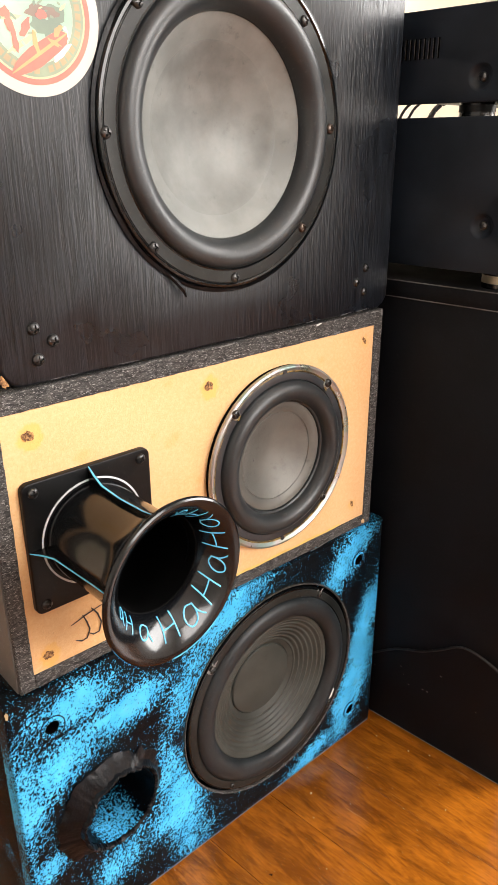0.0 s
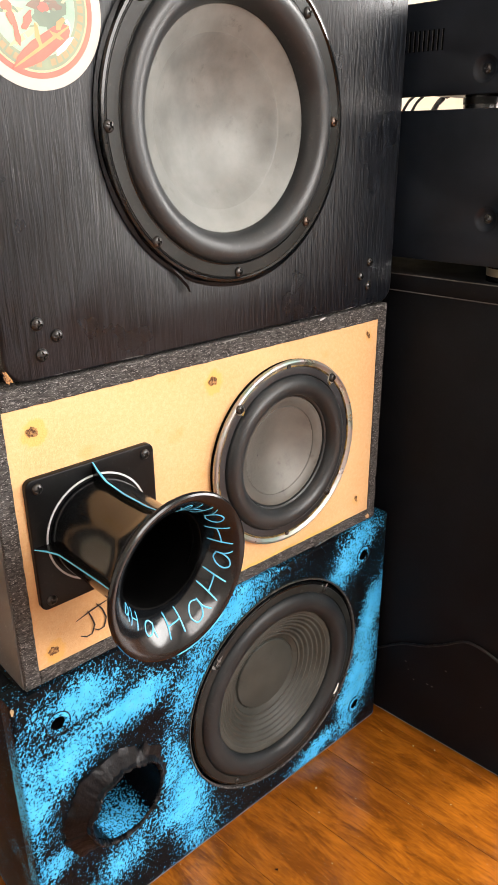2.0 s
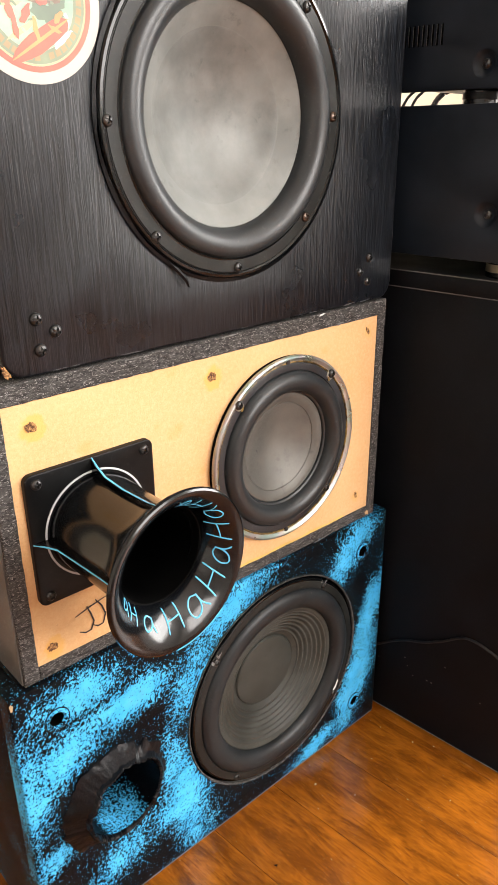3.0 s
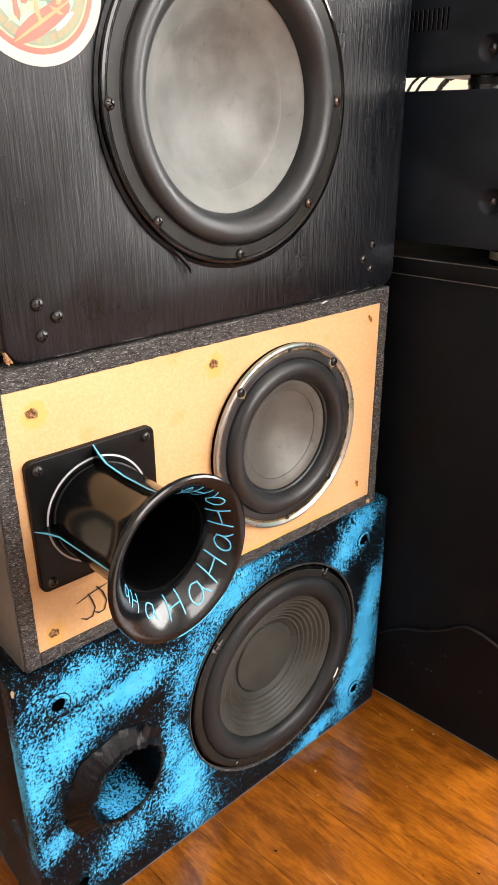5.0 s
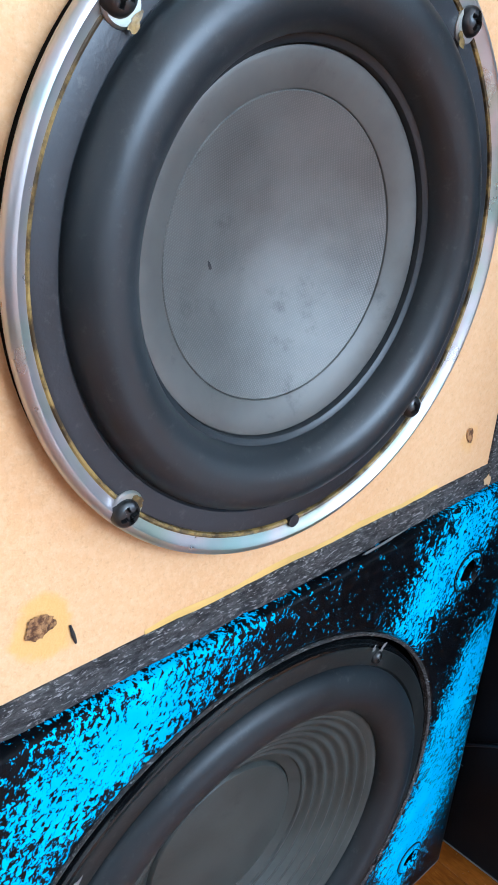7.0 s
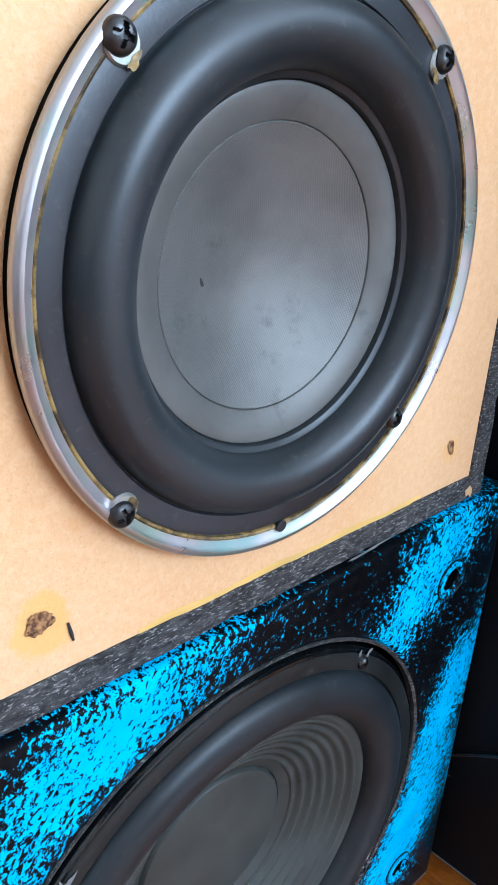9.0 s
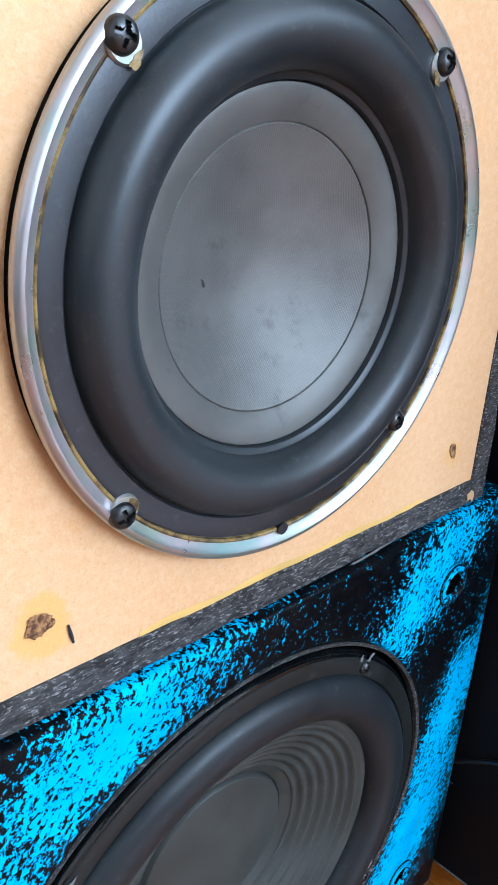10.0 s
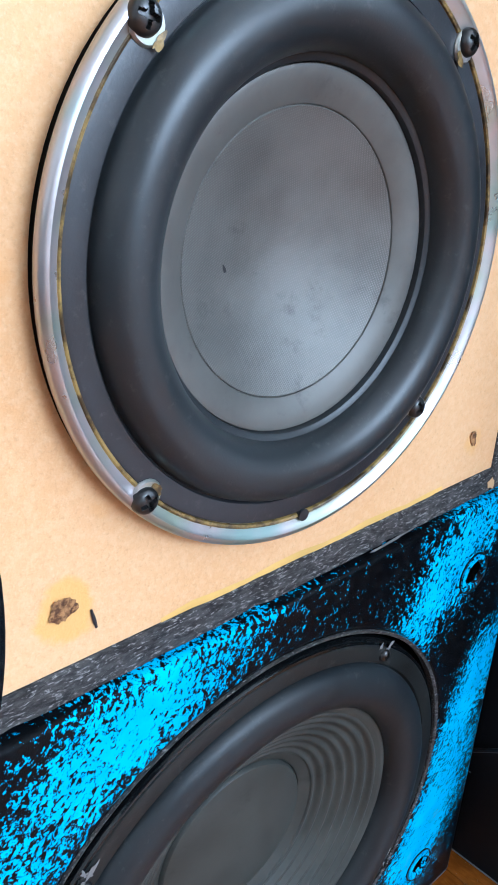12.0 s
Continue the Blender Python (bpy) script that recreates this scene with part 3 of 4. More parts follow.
for i in range(34):
    a, r = rs.uniform(0, 6.283), 0.024 * math.sqrt(rs.uniform(0.02, 1))
    PRINTS.insert(9, (r * math.cos(a), r * math.sin(a), rs.uniform(0.0010, 0.0030), rs.uniform(0.0005, 0.0010), rs.uniform(0, 180), rs.choice((M_GREEN, M_TEAL, M_TEAL, M_PALE, M_SAND, M_BROWN))))
for i, (dx, dz, w, h, turn, material) in enumerate(PRINTS):
    part("printed_shape", leaf_shape(SX + dx, SZ + dz, w, h, turn, -0.00052 - 0.000004 * i, 18, 0.10 if w > 0.02 else 0.3, 300 + i), material, sticker)
bars = bmesh.new()
for k in range(40):
    a = radians(9 * k)
    if k % 9 == 4:
        continue
    cx, cz, t = SX + 0.0303 * math.cos(a), SZ + 0.0303 * math.sin(a), a + math.pi / 2
    vs = [bars.verts.new((cx + u * math.cos(t) - v * math.sin(t), -0.00054, cz + u * math.sin(t) + v * math.cos(t))) for u, v in ((-0.0019, -0.0018), (0.0017, -0.0018), (0.0019, 0.0018), (-0.0015, 0.0018))]
    bars.faces.new(vs)
part("sticker_lettering", bars, M_LETTER, sticker, "unreadable small lettering", smooth=False)

# chipped bottom corners of the box
part("chipped_corner", leaf_shape(-0.2470, 0.533, 0.0016, 0.0060, 24, -0.0006, lump=0.5, seed=3), M_FILLER, top, "chipped raw wood corner")

scuffs = random.Random(17)
for k in range(16):
    along = scuffs.random()
    x, z, turn = (TX0 + 0.035 + 0.36 * along, TZ0 + 0.0016 + 0.001 * scuffs.random(), 0) if k < 10 else (TX1 - 0.0016, TZ0 + 0.02 + 0.28 * along, 90)
    part("scuff", leaf_shape(x, z, scuffs.uniform(0.002, 0.008), scuffs.uniform(0.0002, 0.0006), turn + scuffs.uniform(-3, 3), 0.0002 if k < 10 else 0.0004, lump=0.5, seed=600 + k), M_WORN_LIT, top, "pale scuff along the edge")

# ---- middle loudspeaker: bare board front in a dark chipboard frame ----
MX0, MX1, MZ0, MZ1 = -0.267, 0.1435, 0.2885, 0.5245
mid = thing("loudspeaker", pose(-0.062, 0.14, MZ0), "bare tan board loudspeaker with horn and silver-ringed driver", "loudspeaker")
MCX, MCZ = 0.0030, 0.4072
RGX, RGZ = 0.0048, 0.4063


def rough_board(x0, x1, z0, z1, y0, y1, seed, step=0.006):
    """A board whose front arris is a little chipped."""
    bm = box(x0, x1, y0, y1, z0, z1)
    longx = (x1 - x0) > (z1 - z0)
    cuts = int(max(x1 - x0, z1 - z0) / step)
    es = [e for e in bm.edges if abs((e.verts[0].co - e.verts[1].co)[0 if longx else 2]) > 0.02]
    bmesh.ops.subdivide_edges(bm, edges=es, cuts=cuts, use_grid_fill=True)
    front = [e for e in bm.edges if all(abs(v.co.y - y0) < 1e-6 for v in e.verts) and len({len(e.link_faces)}) and e.calc_face_angle(0) > 0.5]
    bmesh.ops.bevel(bm, geom=front, offset=0.0008, segments=1, affect="EDGES")
    for v in bm.verts:
        if v.co.y < y0 + 0.003:
            p = v.co * 160 + Vector((seed, 0, 0))
            q = max(0.0, noise.noise(p * 0.7) - 0.1)
            v.co.y += 0.0022 * q
            d = noise.noise(p) * 0.0005
            if longx:
                v.co.z += d
            else:
                v.co.x += d
    return bm


part("side_panel", rough_board(MX0, MX0 + 0.0125, MZ0, MZ1, -0.0012, 0.28, 1), M_EDGE, mid, "dark worn chipboard edge")
part("side_panel", rough_board(MX1 - 0.0115, MX1, MZ0, MZ1, -0.0012, 0.28, 2), M_EDGE, mid, "dark worn chipboard edge")
part("top_panel", rough_board(MX0 + 0.0125, MX1 - 0.0115, MZ1 - 0.0145, MZ1, -0.0012, 0.28, 3), M_EDGE, mid, "dark worn chipboard edge")
part("bottom_panel", rough_board(MX0 + 0.0125, MX1 - 0.0115, MZ0, MZ0 + 0.0122, -0.0012, 0.28, 4), M_EDGE, mid, "dark worn chipboard edge")
part("back_panel", box(MX0 + 0.0125, MX1 - 0.0115, 0.262, 0.276, MZ0 + 0.0122, MZ1 - 0.0145), M_CAB, mid)
part("side_laminate", box(MX0 - 0.0012, MX0, 0.002, 0.279, MZ0 + 0.001, MZ1 - 0.001), M_SIDE, mid, "dull grey-black side laminate")
PLX, PLZ = -0.1945, 0.4065
board = part("front_panel", panel(MX0 + 0.0127, MX1 - 0.0117, MZ0 + 0.0124, MZ1 - 0.0147, 0.0002, 0.016, [(RGX, RGZ, 0.0866, 128), (PLX, PLZ, 0.036, 48)]), M_MDF, mid, "bare tan particle board", smooth=False)
mid_driver = part("driver", lathe([(0.080, 0.04), (0.0860, 0.006), (0.0866, -0.0020), (0.0879, -0.0032), (0.0886, -0.0044), (0.0887, -0.0056), (0.0881, -0.0070), (0.0870, -0.0077), (0.0862, -0.0078), (0.0854, -0.0070), (0.0826, -0.0060), (0.0815, -0.0056), (0.0800, -0.0046), (0.0790, 0.0)], RGX, RGZ, 160), M_ZINC, mid, "silver-ringed driver")
for name, prof, material, lab in (
        ("gasket", [(0.0818, -0.0046), (0.0812, -0.0064), (0.0800, -0.0068), (0.0748, -0.0064), (0.0735, -0.003)], M_GASKET, "flat black gasket"),
        ("surround", [(0.0745, -0.0052)] + roll(0.0738, 0.0548, -0.0050, -0.0035, 0.0095) + [(0.0538, -0.0032), (0.0530, -0.0026), (0.0526, 0.0012)], M_RUBBER, "wide black rubber half-roll"),
        ("cone", [(0.0530, 0.0008), (0.0524, -0.0008), (0.0512, -0.0010), (0.0470, 0.0006), (0.0432, 0.0020), (0.0427, 0.0024), (0.0425, 0.0031)], M_CONE_MID, "charcoal cone edge"),
        ("dust_cap", [(0.0426, 0.0031), (0.0421, 0.0026), (0.040, 0.0038), (0.034, 0.0071), (0.028, 0.0099), (0.02, 0.0128), (0.013, 0.0146), (0.007, 0.0156), (0.0, 0.0160)], M_CAP_MID, "woven charcoal cap")):
    part(name, lathe(prof, MCX, MCZ, 128), material, mid_driver, lab)
part("glue_line", lathe([(0.0833, -0.0050), (0.0831, -0.0063), (0.0825, -0.0067), (0.0818, -0.0064), (0.0814, -0.0050)], (RGX + MCX) / 2, (RGZ + MCZ) / 2, 160), M_BROWNGLUE, mid_driver, "dried brown glue line")
for x, z in ((-0.055, 0.465), (0.059, 0.468), (0.057, 0.351), (-0.059, 0.351)):
    d = Vector((RGX - x, RGZ - z)).normalized()
    part("screw_tab", lathe([(0.0046, -0.0040), (0.0046, -0.0070), (0.0041, -0.0077), (0.0, -0.0078)], x + 0.0014 * d.x, z + 0.0018 * d.y, 28), M_ZINC, mid_driver, "silver tab round a screw")
    part("glue_spot", leaf_shape(x + 0.0050 * d.x, z + 0.0050 * d.y - 0.001, 0.0022, 0.0012, math.degrees(math.atan2(d.y, d.x)) + 90, -0.0079, lump=0.4, seed=int(900 + 1000 * x)), M_BROWNGLUE, mid_driver, "dried glue beside a screw")
    screw(mid_driver, x, -0.0076, z, SCREW)
for sz in (-1, 1):
    part("notch", lathe([(0.0022, -0.0040), (0.0022, -0.0074), (0.0, -0.0074)], MCX, MCZ + sz * 0.0828, 16), M_GASKET, mid_driver, "dark gasket notch")
# added black strip: paints the shadow below the ring's overhanging lip
part("ring_shadow", lathe([(0.0861, 0.0010), (0.0876, 0.0001), (0.0873, -0.0034), (0.0862, -0.0034)], RGX, RGZ, 128), M_HOLE_SHADE, mid_driver, "shadow line under the ring, added as a black strip")
part("cone_dent", leaf_shape(MCX - 0.020, MCZ - 0.002, 0.0004, 0.0016, 20, 0.0124, lump=0.3, seed=8), M_GASKET, mid_driver, "small dark dent")

# old screw holes in the board
for i, (x, z) in enumerate(HOLES):
    big = i not in (2, 3)
    part("old_screw_hole", leaf_shape(x, z, 0.0038 if big else 0.0020, 0.0042 if big else 0.0040, 30, -0.0003, 40, 0.26, 40 + i), M_FILLER, board, "rough brown screw hole")
part("pen_tick", stroke([(-0.0735, -0.0002, 0.317), (-0.0728, -0.0002, 0.313), (-0.0722, -0.0002, 0.310)], 0.0013, 0.0002), M_PEN, board)
part("glue_line", stroke([(-0.05 + 0.012 * k, 0.0, 0.3016 + 0.0008 * math.sin(k * 1.7)) for k in range(13)], 0.003, 0.0003), M_GLUE, board, "yellow glue line along the edge")
for pts in ([(-0.220, 0.3295), (-0.206, 0.3335), (-0.191, 0.3365)], [(-0.2095, 0.3345), (-0.2065, 0.327), (-0.2045, 0.319), (-0.2075, 0.312), (-0.2125, 0.3115), (-0.2175, 0.3145)], [(-0.2015, 0.3375), (-0.1965, 0.330), (-0.1938, 0.321), (-0.1965, 0.313), (-0.2015, 0.3125), (-0.2055, 0.3155)]):
    part("pen_mark", stroke([(x, -0.0004, z) for x, z in pts], 0.0014, 0.0002), M_PEN, board, "black pen scribble")

for i, (x, z, w, h, turn) in enumerate(((0.050, 0.5238, 0.0034, 0.0010, 2), (0.130, 0.5235, 0.006, 0.0007, -4), (0.1405, 0.5215, 0.0010, 0.003, 10), (0.075, 0.5115, 0.004, 0.0012, 5), (-0.058, 0.5240, 0.008, 0.0006, 2), (0.131, 0.2935, 0.0022, 0.0034, 25), (0.06, 0.2892, 0.012, 0.0007, 2), (0.138, 0.455, 0.0014, 0.0028, 0), (-0.262, 0.33, 0.0006, 0.003, 8), (-0.15, 0.5236, 0.009, 0.0005, 2))):
    part("chip", leaf_shape(x, z, w, h, turn, -0.0019, lump=0.45, seed=200 + i), M_CHALK if i == 0 else M_WORN_LIT if i != 5 else M_RAW, mid, "pale chip in the edge")

# horn on the middle box, its mouth turned a little off the axis
def turned_mouth(p):
    x, y, z = p
    w = min(1.0, max(0.0, (-0.050 - y) / 0.045))
    w = w * w * (3 - 2 * w)
    return Vector((x + 0.0040 * w, y + w * (0.11 * (x - PLX) - 0.001), PLZ + (z - PLZ) * (1 - 0.03 * w)))


def turned(bm):
    for v in bm.verts:
        v.co = turned_mouth(v.co)
    return bm


def risen(p):
    """The flare runs a little upwards as it narrows towards the throat."""
    x, y, z = p
    u = min(1.0, max(0.0, (y + 0.1042) / 0.020)) * min(1.0, max(0.0, (-0.062 - y) / 0.016))
    return (x, y, z + 0.0042 * u)


def risen_inside(bm, first, n):
    """Lifts the rings of a lathe of n sides from the one numbered first."""
    for i, v in enumerate(bm.verts):
        if i // n >= first:
            v.co = risen(v.co)
    return bm


horn = part("horn", panel(PLX - 0.053, PLX + 0.053, PLZ - 0.053, PLZ + 0.053, -0.0050, 0.0048, [(PLX, PLZ, 0.036, 48)], 0.006, 0.0012), M_PLATE, mid, "black plastic horn on a square plate")
OUTER = [(0.0395, -0.0045), (0.0388, -0.008), (0.0378, -0.030), (0.0375, -0.055), (0.0385, -0.070), (0.0415, -0.080), (0.0465, -0.089), (0.0530, -0.0955), (0.0585, -0.0985)]
RIM = [(0.0600, -0.0998), (0.0607, -0.1015), (0.0601, -0.1034), (0.0588, -0.1042), (0.0570, -0.1040)]
INNER = [(0.0548, -0.1030), (0.0520, -0.1014), (0.0490, -0.0993), (0.0458, -0.0963), (0.0428, -0.0929), (0.0402, -0.0890), (0.0380, -0.0845), (0.0362, -0.0790), (0.0348, -0.0730)]
part("horn_flare", turned(risen_inside(lathe(OUTER + RIM + INNER, PLX, PLZ, 128), len(OUTER + RIM), 128)), M_PLASTIC, horn, "glossy black flared horn mouth")
# lining carries the throat's darkness in its colour
part("throat", turned(risen_inside(lathe([(0.0372, -0.0812), (0.0360, -0.0806), (0.0350, -0.0760), (0.0345, -0.02), (0.033, 0.03), (0.030, 0.09), (0.0, 0.09)], PLX, PLZ, 96), 0, 96)), M_THROAT_SHADE, horn, "horn throat with its shade painted black")
part("collar_line", lathe([(0.0415, -0.0048), (0.0415, -0.0056), (0.0429, -0.0056), (0.0429, -0.0048)], PLX, PLZ, 96, True), M_CHALK, horn, "white marker ring round the horn's base")
for sx in (-1, 1):
    for sz in (-1, 1):
        screw(horn, PLX + sx * 0.0445, -0.0050, PLZ + sz * 0.0455, SCREW)
for ang in (90, 180, 270, 0):
    a = radians(ang)
    ca, sa = math.cos(a), math.sin(a)
    prof = [(0.037, -0.0045), (0.0520, -0.0048), (0.0470, -0.0120), (0.0425, -0.022), (0.0410, -0.045), (0.0410, -0.070), (0.0420, -0.0805), (0.037, -0.070)]
    bm = bmesh.new()
    two = [[bm.verts.new((PLX + r * ca - s * sa, y, PLZ + r * sa + s * ca)) for r, y in prof] for s in (-0.0011, 0.0011)]
    bm.faces.new(two[0])
    bm.faces.new(two[1][::-1])
    for k in range(len(prof)):
        q = (k + 1) % len(prof)
        bm.faces.new((two[0][k], two[1][k], two[1][q], two[0][q]))
    part("fin", turned(bm), M_PLASTIC, horn, "thin black stiffening fin", smooth=False)
    line = [(PLX + (r + 0.0003) * ca, y, PLZ + (r + 0.0003) * sa) for r, y in prof[1:7]]
    part("fin_line", turned(stroke(line, 0.0016, 0.0003, [(ca, -0.3, sa)] * 6)), M_MARKER, horn, "cyan marker line along a fin")


def on_flare(deg, v):
    """A place and normal on the inner flare: deg round the mouth, v from 0 at the rim to 1 at the throat."""
    prof = [(0.0562, -0.1038)] + INNER[:7]
    f = v * (len(prof) - 1)
    i = min(int(f), len(prof) - 2)
    u = f - i
    r, y = (prof[i][0] * (1 - u) + prof[i + 1][0] * u, prof[i][1] * (1 - u) + prof[i + 1][1] * u)
    tr, ty = prof[i + 1][0] - prof[i][0], prof[i + 1][1] - prof[i][1]
    l = math.hypot(tr, ty)
    nr, ny = -ty / l, tr / l
    a = radians(deg)
    off = 0.0003
    return risen((PLX + (r + nr * off) * math.cos(a), y + ny * off, PLZ + (r + nr * off) * math.sin(a))), (nr * math.cos(a), ny, nr * math.sin(a))


LETTERS = {
    "H": [[(0.10, 0.0), (0.16, 0.5), (0.20, 1.0)], [(0.80, 0.0), (0.84, 0.5), (0.90, 1.0)], [(0.12, 0.46), (0.5, 0.50), (0.86, 0.54)]],
    "a": [[(0.78, 0.66), (0.5, 0.74), (0.22, 0.58), (0.14, 0.30), (0.30, 0.06), (0.58, 0.14), (0.76, 0.40), (0.80, 0.68), (0.80, 0.35), (0.98, 0.0)]],
}


def fine_line(pts, n=6):
    """The points joined by a smooth curve."""
    out = []
    for i in range(len(pts) - 1):
        p = [np.array(pts[max(0, min(len(pts) - 1, i + k))]) for k in (-1, 0, 1, 2)]
        for k in range(n):
            t = k / n
            out.append(tuple(0.5 * (2 * p[1] + (p[2] - p[0]) * t + (2 * p[0] - 5 * p[1] + 4 * p[2] - p[3]) * t * t + (3 * p[1] - p[0] - 3 * p[2] + p[3]) * t ** 3)))
    return out + [pts[-1]]


for letter, deg, wide, deep in (("a", 196, 15, 0.24), ("H", 214, 15, 0.22), ("a", 236, 17, 0.17), ("H", 266, 22, 0.06), ("a", 292, 23, 0), ("H", 320, 24, 0), ("a", 345, 20, 0), ("H", 11, 24, 0), ("a", 35, 20, 0), ("H", 58, 18, 0), ("a", 78, 16, 0)):
    for s in LETTERS[letter]:
        spots = [on_flare(deg + (u - 0.5) * wide, 0.35 + deep + (0.62 - deep) * v) for u, v in fine_line(s)]
        part("letter_stroke", turned(stroke([p for p, _ in spots], 0.0012, 0.00025, [q for _, q in spots])), M_MARKER, horn, "cyan handwritten letter stroke")
spots = [((PLX + 0.0592 * math.cos(radians(d)), -0.1044, PLZ + 0.0592 * math.sin(radians(d))), (0.25 * math.cos(radians(d)), -1, 0.25 * math.sin(radians(d)))) for d in range(261, 309, 3)]
part("rim_line", turned(stroke([p for p, _ in spots], 0.0018, 0.0003, [q for _, q in spots])), M_MARKER, horn, "cyan marker line on the rim")

# ---- lower loudspeaker: black, sponged with cyan ----
BX0, BX1, BZ1, BY = -0.284, 0.163, 0.2875, -0.0055
low = thing("loudspeaker", pose(-0.06, 0.14, 0), "black loudspeaker sponged with cyan paint, standing on floorboards", "loudspeaker")
BCX, BCZ, BR = -0.0033, 0.1447, 0.1188
PX, PZ = -0.198, 0.131
PEGS = ((-0.248, 0.249), (0.1235, 0.249), (0.1230, 0.040), (-0.248, 0.040))
low_front = part("front_panel", panel(BX0, BX1, 0.001, BZ1, BY, 0.018, [(BCX, BCZ, BR, 96), (PX, PZ, 0.037, 64)] + [(x, z, 0.0064, 24) for x, z in PEGS], 0, 0.003), M_SPONGED, low, "black paint sponged with cyan")
carcass(low, BX0 + 0.0003, BX1 - 0.0003, BY + 0.018, 0.28, 0.0, BZ1 - 0.0003, M_SPONGED_SIDE, top=M_SPONGED)
part("worn_lit_edge", box(BX0 + 0.002, BX1 - 0.002, BY + 0.0006, BY + 0.002, 0.0002, 0.0016), M_WORN_LIT, low, "pale worn bottom edge")
for x, z in PEGS:
    part("peg_socket", lathe([(0.0098, BY + 0.0002), (0.0096, BY - 0.0010), (0.0078, BY - 0.0014), (0.0066, BY - 0.0004), (0.0062, BY + 0.001)], x, z, 32), M_SPONGED, low, "round grille peg socket")
    part("socket_groove", lathe([(0.0112, BY + 0.0002), (0.0110, BY - 0.0005), (0.0104, BY - 0.0005), (0.0102, BY + 0.0002)], x, z, 40), M_TAPE, low, "dark moulded groove round the socket")
    part("socket_bore", lathe([(0.0064, BY + 0.0004), (0.0060, BY + 0.014), (0.0, BY + 0.014)], x, z, 24), M_HOLE_SHADE, low, "dark socket bore")
part("chip", leaf_shape(BX0 + 0.0018, BZ1 - 0.006, 0.0013, 0.0034, 10, BY - 0.0004, lump=0.4, seed=91), M_RAW, low, "raw wood chip at the corner")
low_driver = driver(low, BCX, BCZ, [
    ("driver", [(0.1085, 0.04), (0.1140, 0.006), (0.1152, -0.0010), (0.1150, -0.0042), (0.1140, -0.0058), (0.1126, -0.0060), (0.1118, -0.0050), (0.1080, -0.0040), (0.1040, 0.0), (0.098, 0.03)], M_FRAME, "glossy black driver with ribbed cone"),
    ("gasket", [(0.1132, -0.0048), (0.1126, -0.0064), (0.1115, -0.0068), (0.1052, -0.0066), (0.1042, -0.0050)], M_GASKET_GREY, "flat dusty black gasket"),
    ("surround", [(0.1050, -0.0040), (0.1045, -0.0052)] + roll(0.1040, 0.0815, -0.0052, -0.002, 0.0080), M_RUBBER_DUSTY, "black rubber half-roll"),
    ("cone", [(0.0820, -0.0015), (0.0810, -0.0022)] + [(0.0790 - 0.038 * u, -0.0020 + 0.0195 * u + (0.0007 * math.sin(2 * math.pi * 8 * u) if 0.05 < u < 0.86 else 0)) for u in [k / 80 for k in range(81)]] + [(0.0405, 0.0190)], M_CONE_BOT, "black cone with concentric ribs"),
    ("dust_cap", [(0.0406, 0.0190), (0.0403, 0.0172), (0.0392, 0.0160), (0.034, 0.0150), (0.022, 0.0138), (0.011, 0.0132), (0.0, 0.0130)], M_CONE_BOT, "black domed cap"),
], "")
for ang in (140, 55, 322, 235):
    a = radians(ang)
    screw(low_driver, BCX + 0.1092 * math.cos(a), -0.0066, BCZ + 0.1092 * math.sin(a), SCREW_SMALL)
part("cutout_edge", lathe([(BR + 0.0005, BY + 0.0008), (BR + 0.0002, BY - 0.0004), (BR - 0.0012, BY + 0.0004), (BR - 0.0012, BY + 0.004)], BCX, BCZ, 128), M_EDGE, low, "pale raw edge of the driver cutout")
part("cutout_wall", lathe([(BR - 0.0004, BY + 0.003), (BR - 0.0004, BY + 0.017)], BCX, BCZ, 96), M_HOLE_SHADE, low)
part("paint_chip", leaf_shape(BCX + 0.0885, BCZ - 0.0575, 0.0030, 0.0062, -30, -0.0075, lump=0.2, seed=77), M_WHITE, low_driver, "small white chip on the edge")
part("scraped_glue", leaf_shape(BCX - 0.083, BCZ + 0.074, 0.0014, 0.0055, -38, -0.0073, lump=1.0, seed=78), M_WORN_LIT, low_driver, "scraped pale glue beside a screw")


for ang, w, h in ((55, 0.0013, 0.0026), (58, 0.0008, 0.0014), (141, 0.0016, 0.0030), (137, 0.0010, 0.0022)):
    a = radians(ang)
    part("torn_seal", leaf_shape(BCX + 0.1128 * math.cos(a), BCZ + 0.1128 * math.sin(a), w, h, ang + 70, -0.0071, lump=0.8, seed=700 + ang), M_WORN_LIT, low_driver, "pale torn bit of seal by a screw")


def torn(r, y, a, i):
    """Wide and proud at the upper left, where the tape is folded over; close to the bore elsewhere."""
    w = noise.noise(Vector((math.cos(a) * 2.2, math.sin(a) * 2.2, 0.7))) + 0.6 * noise.noise(Vector((math.cos(a) * 9, math.sin(a) * 9, i * 0.25)))
    side = max(0.0, math.cos(a - radians(140)))
    lift = 0.35 + 0.65 * max(0.0, math.cos((a - radians(150)) * 0.5)) ** 2
    yy = BY + (y - BY) * lift
    if i <= 1:
        step = 0.007 if (0.55 < a < 1.1 or 3.2 < a < 3.8) else 0.0
        return r + 0.015 * side ** 0.7 + step * 0.8 + 0.005 * w, yy
    if i == 2:
        return r + 0.011 * side ** 0.7 + 0.002 * w, yy + 0.001 * w
    f = noise.noise(Vector((math.cos(a) * 30, math.sin(a) * 30, i * 0.6)))
    return r + 0.0014 * w + 0.0010 * f, yy + 0.0020 * w + 0.0012 * f


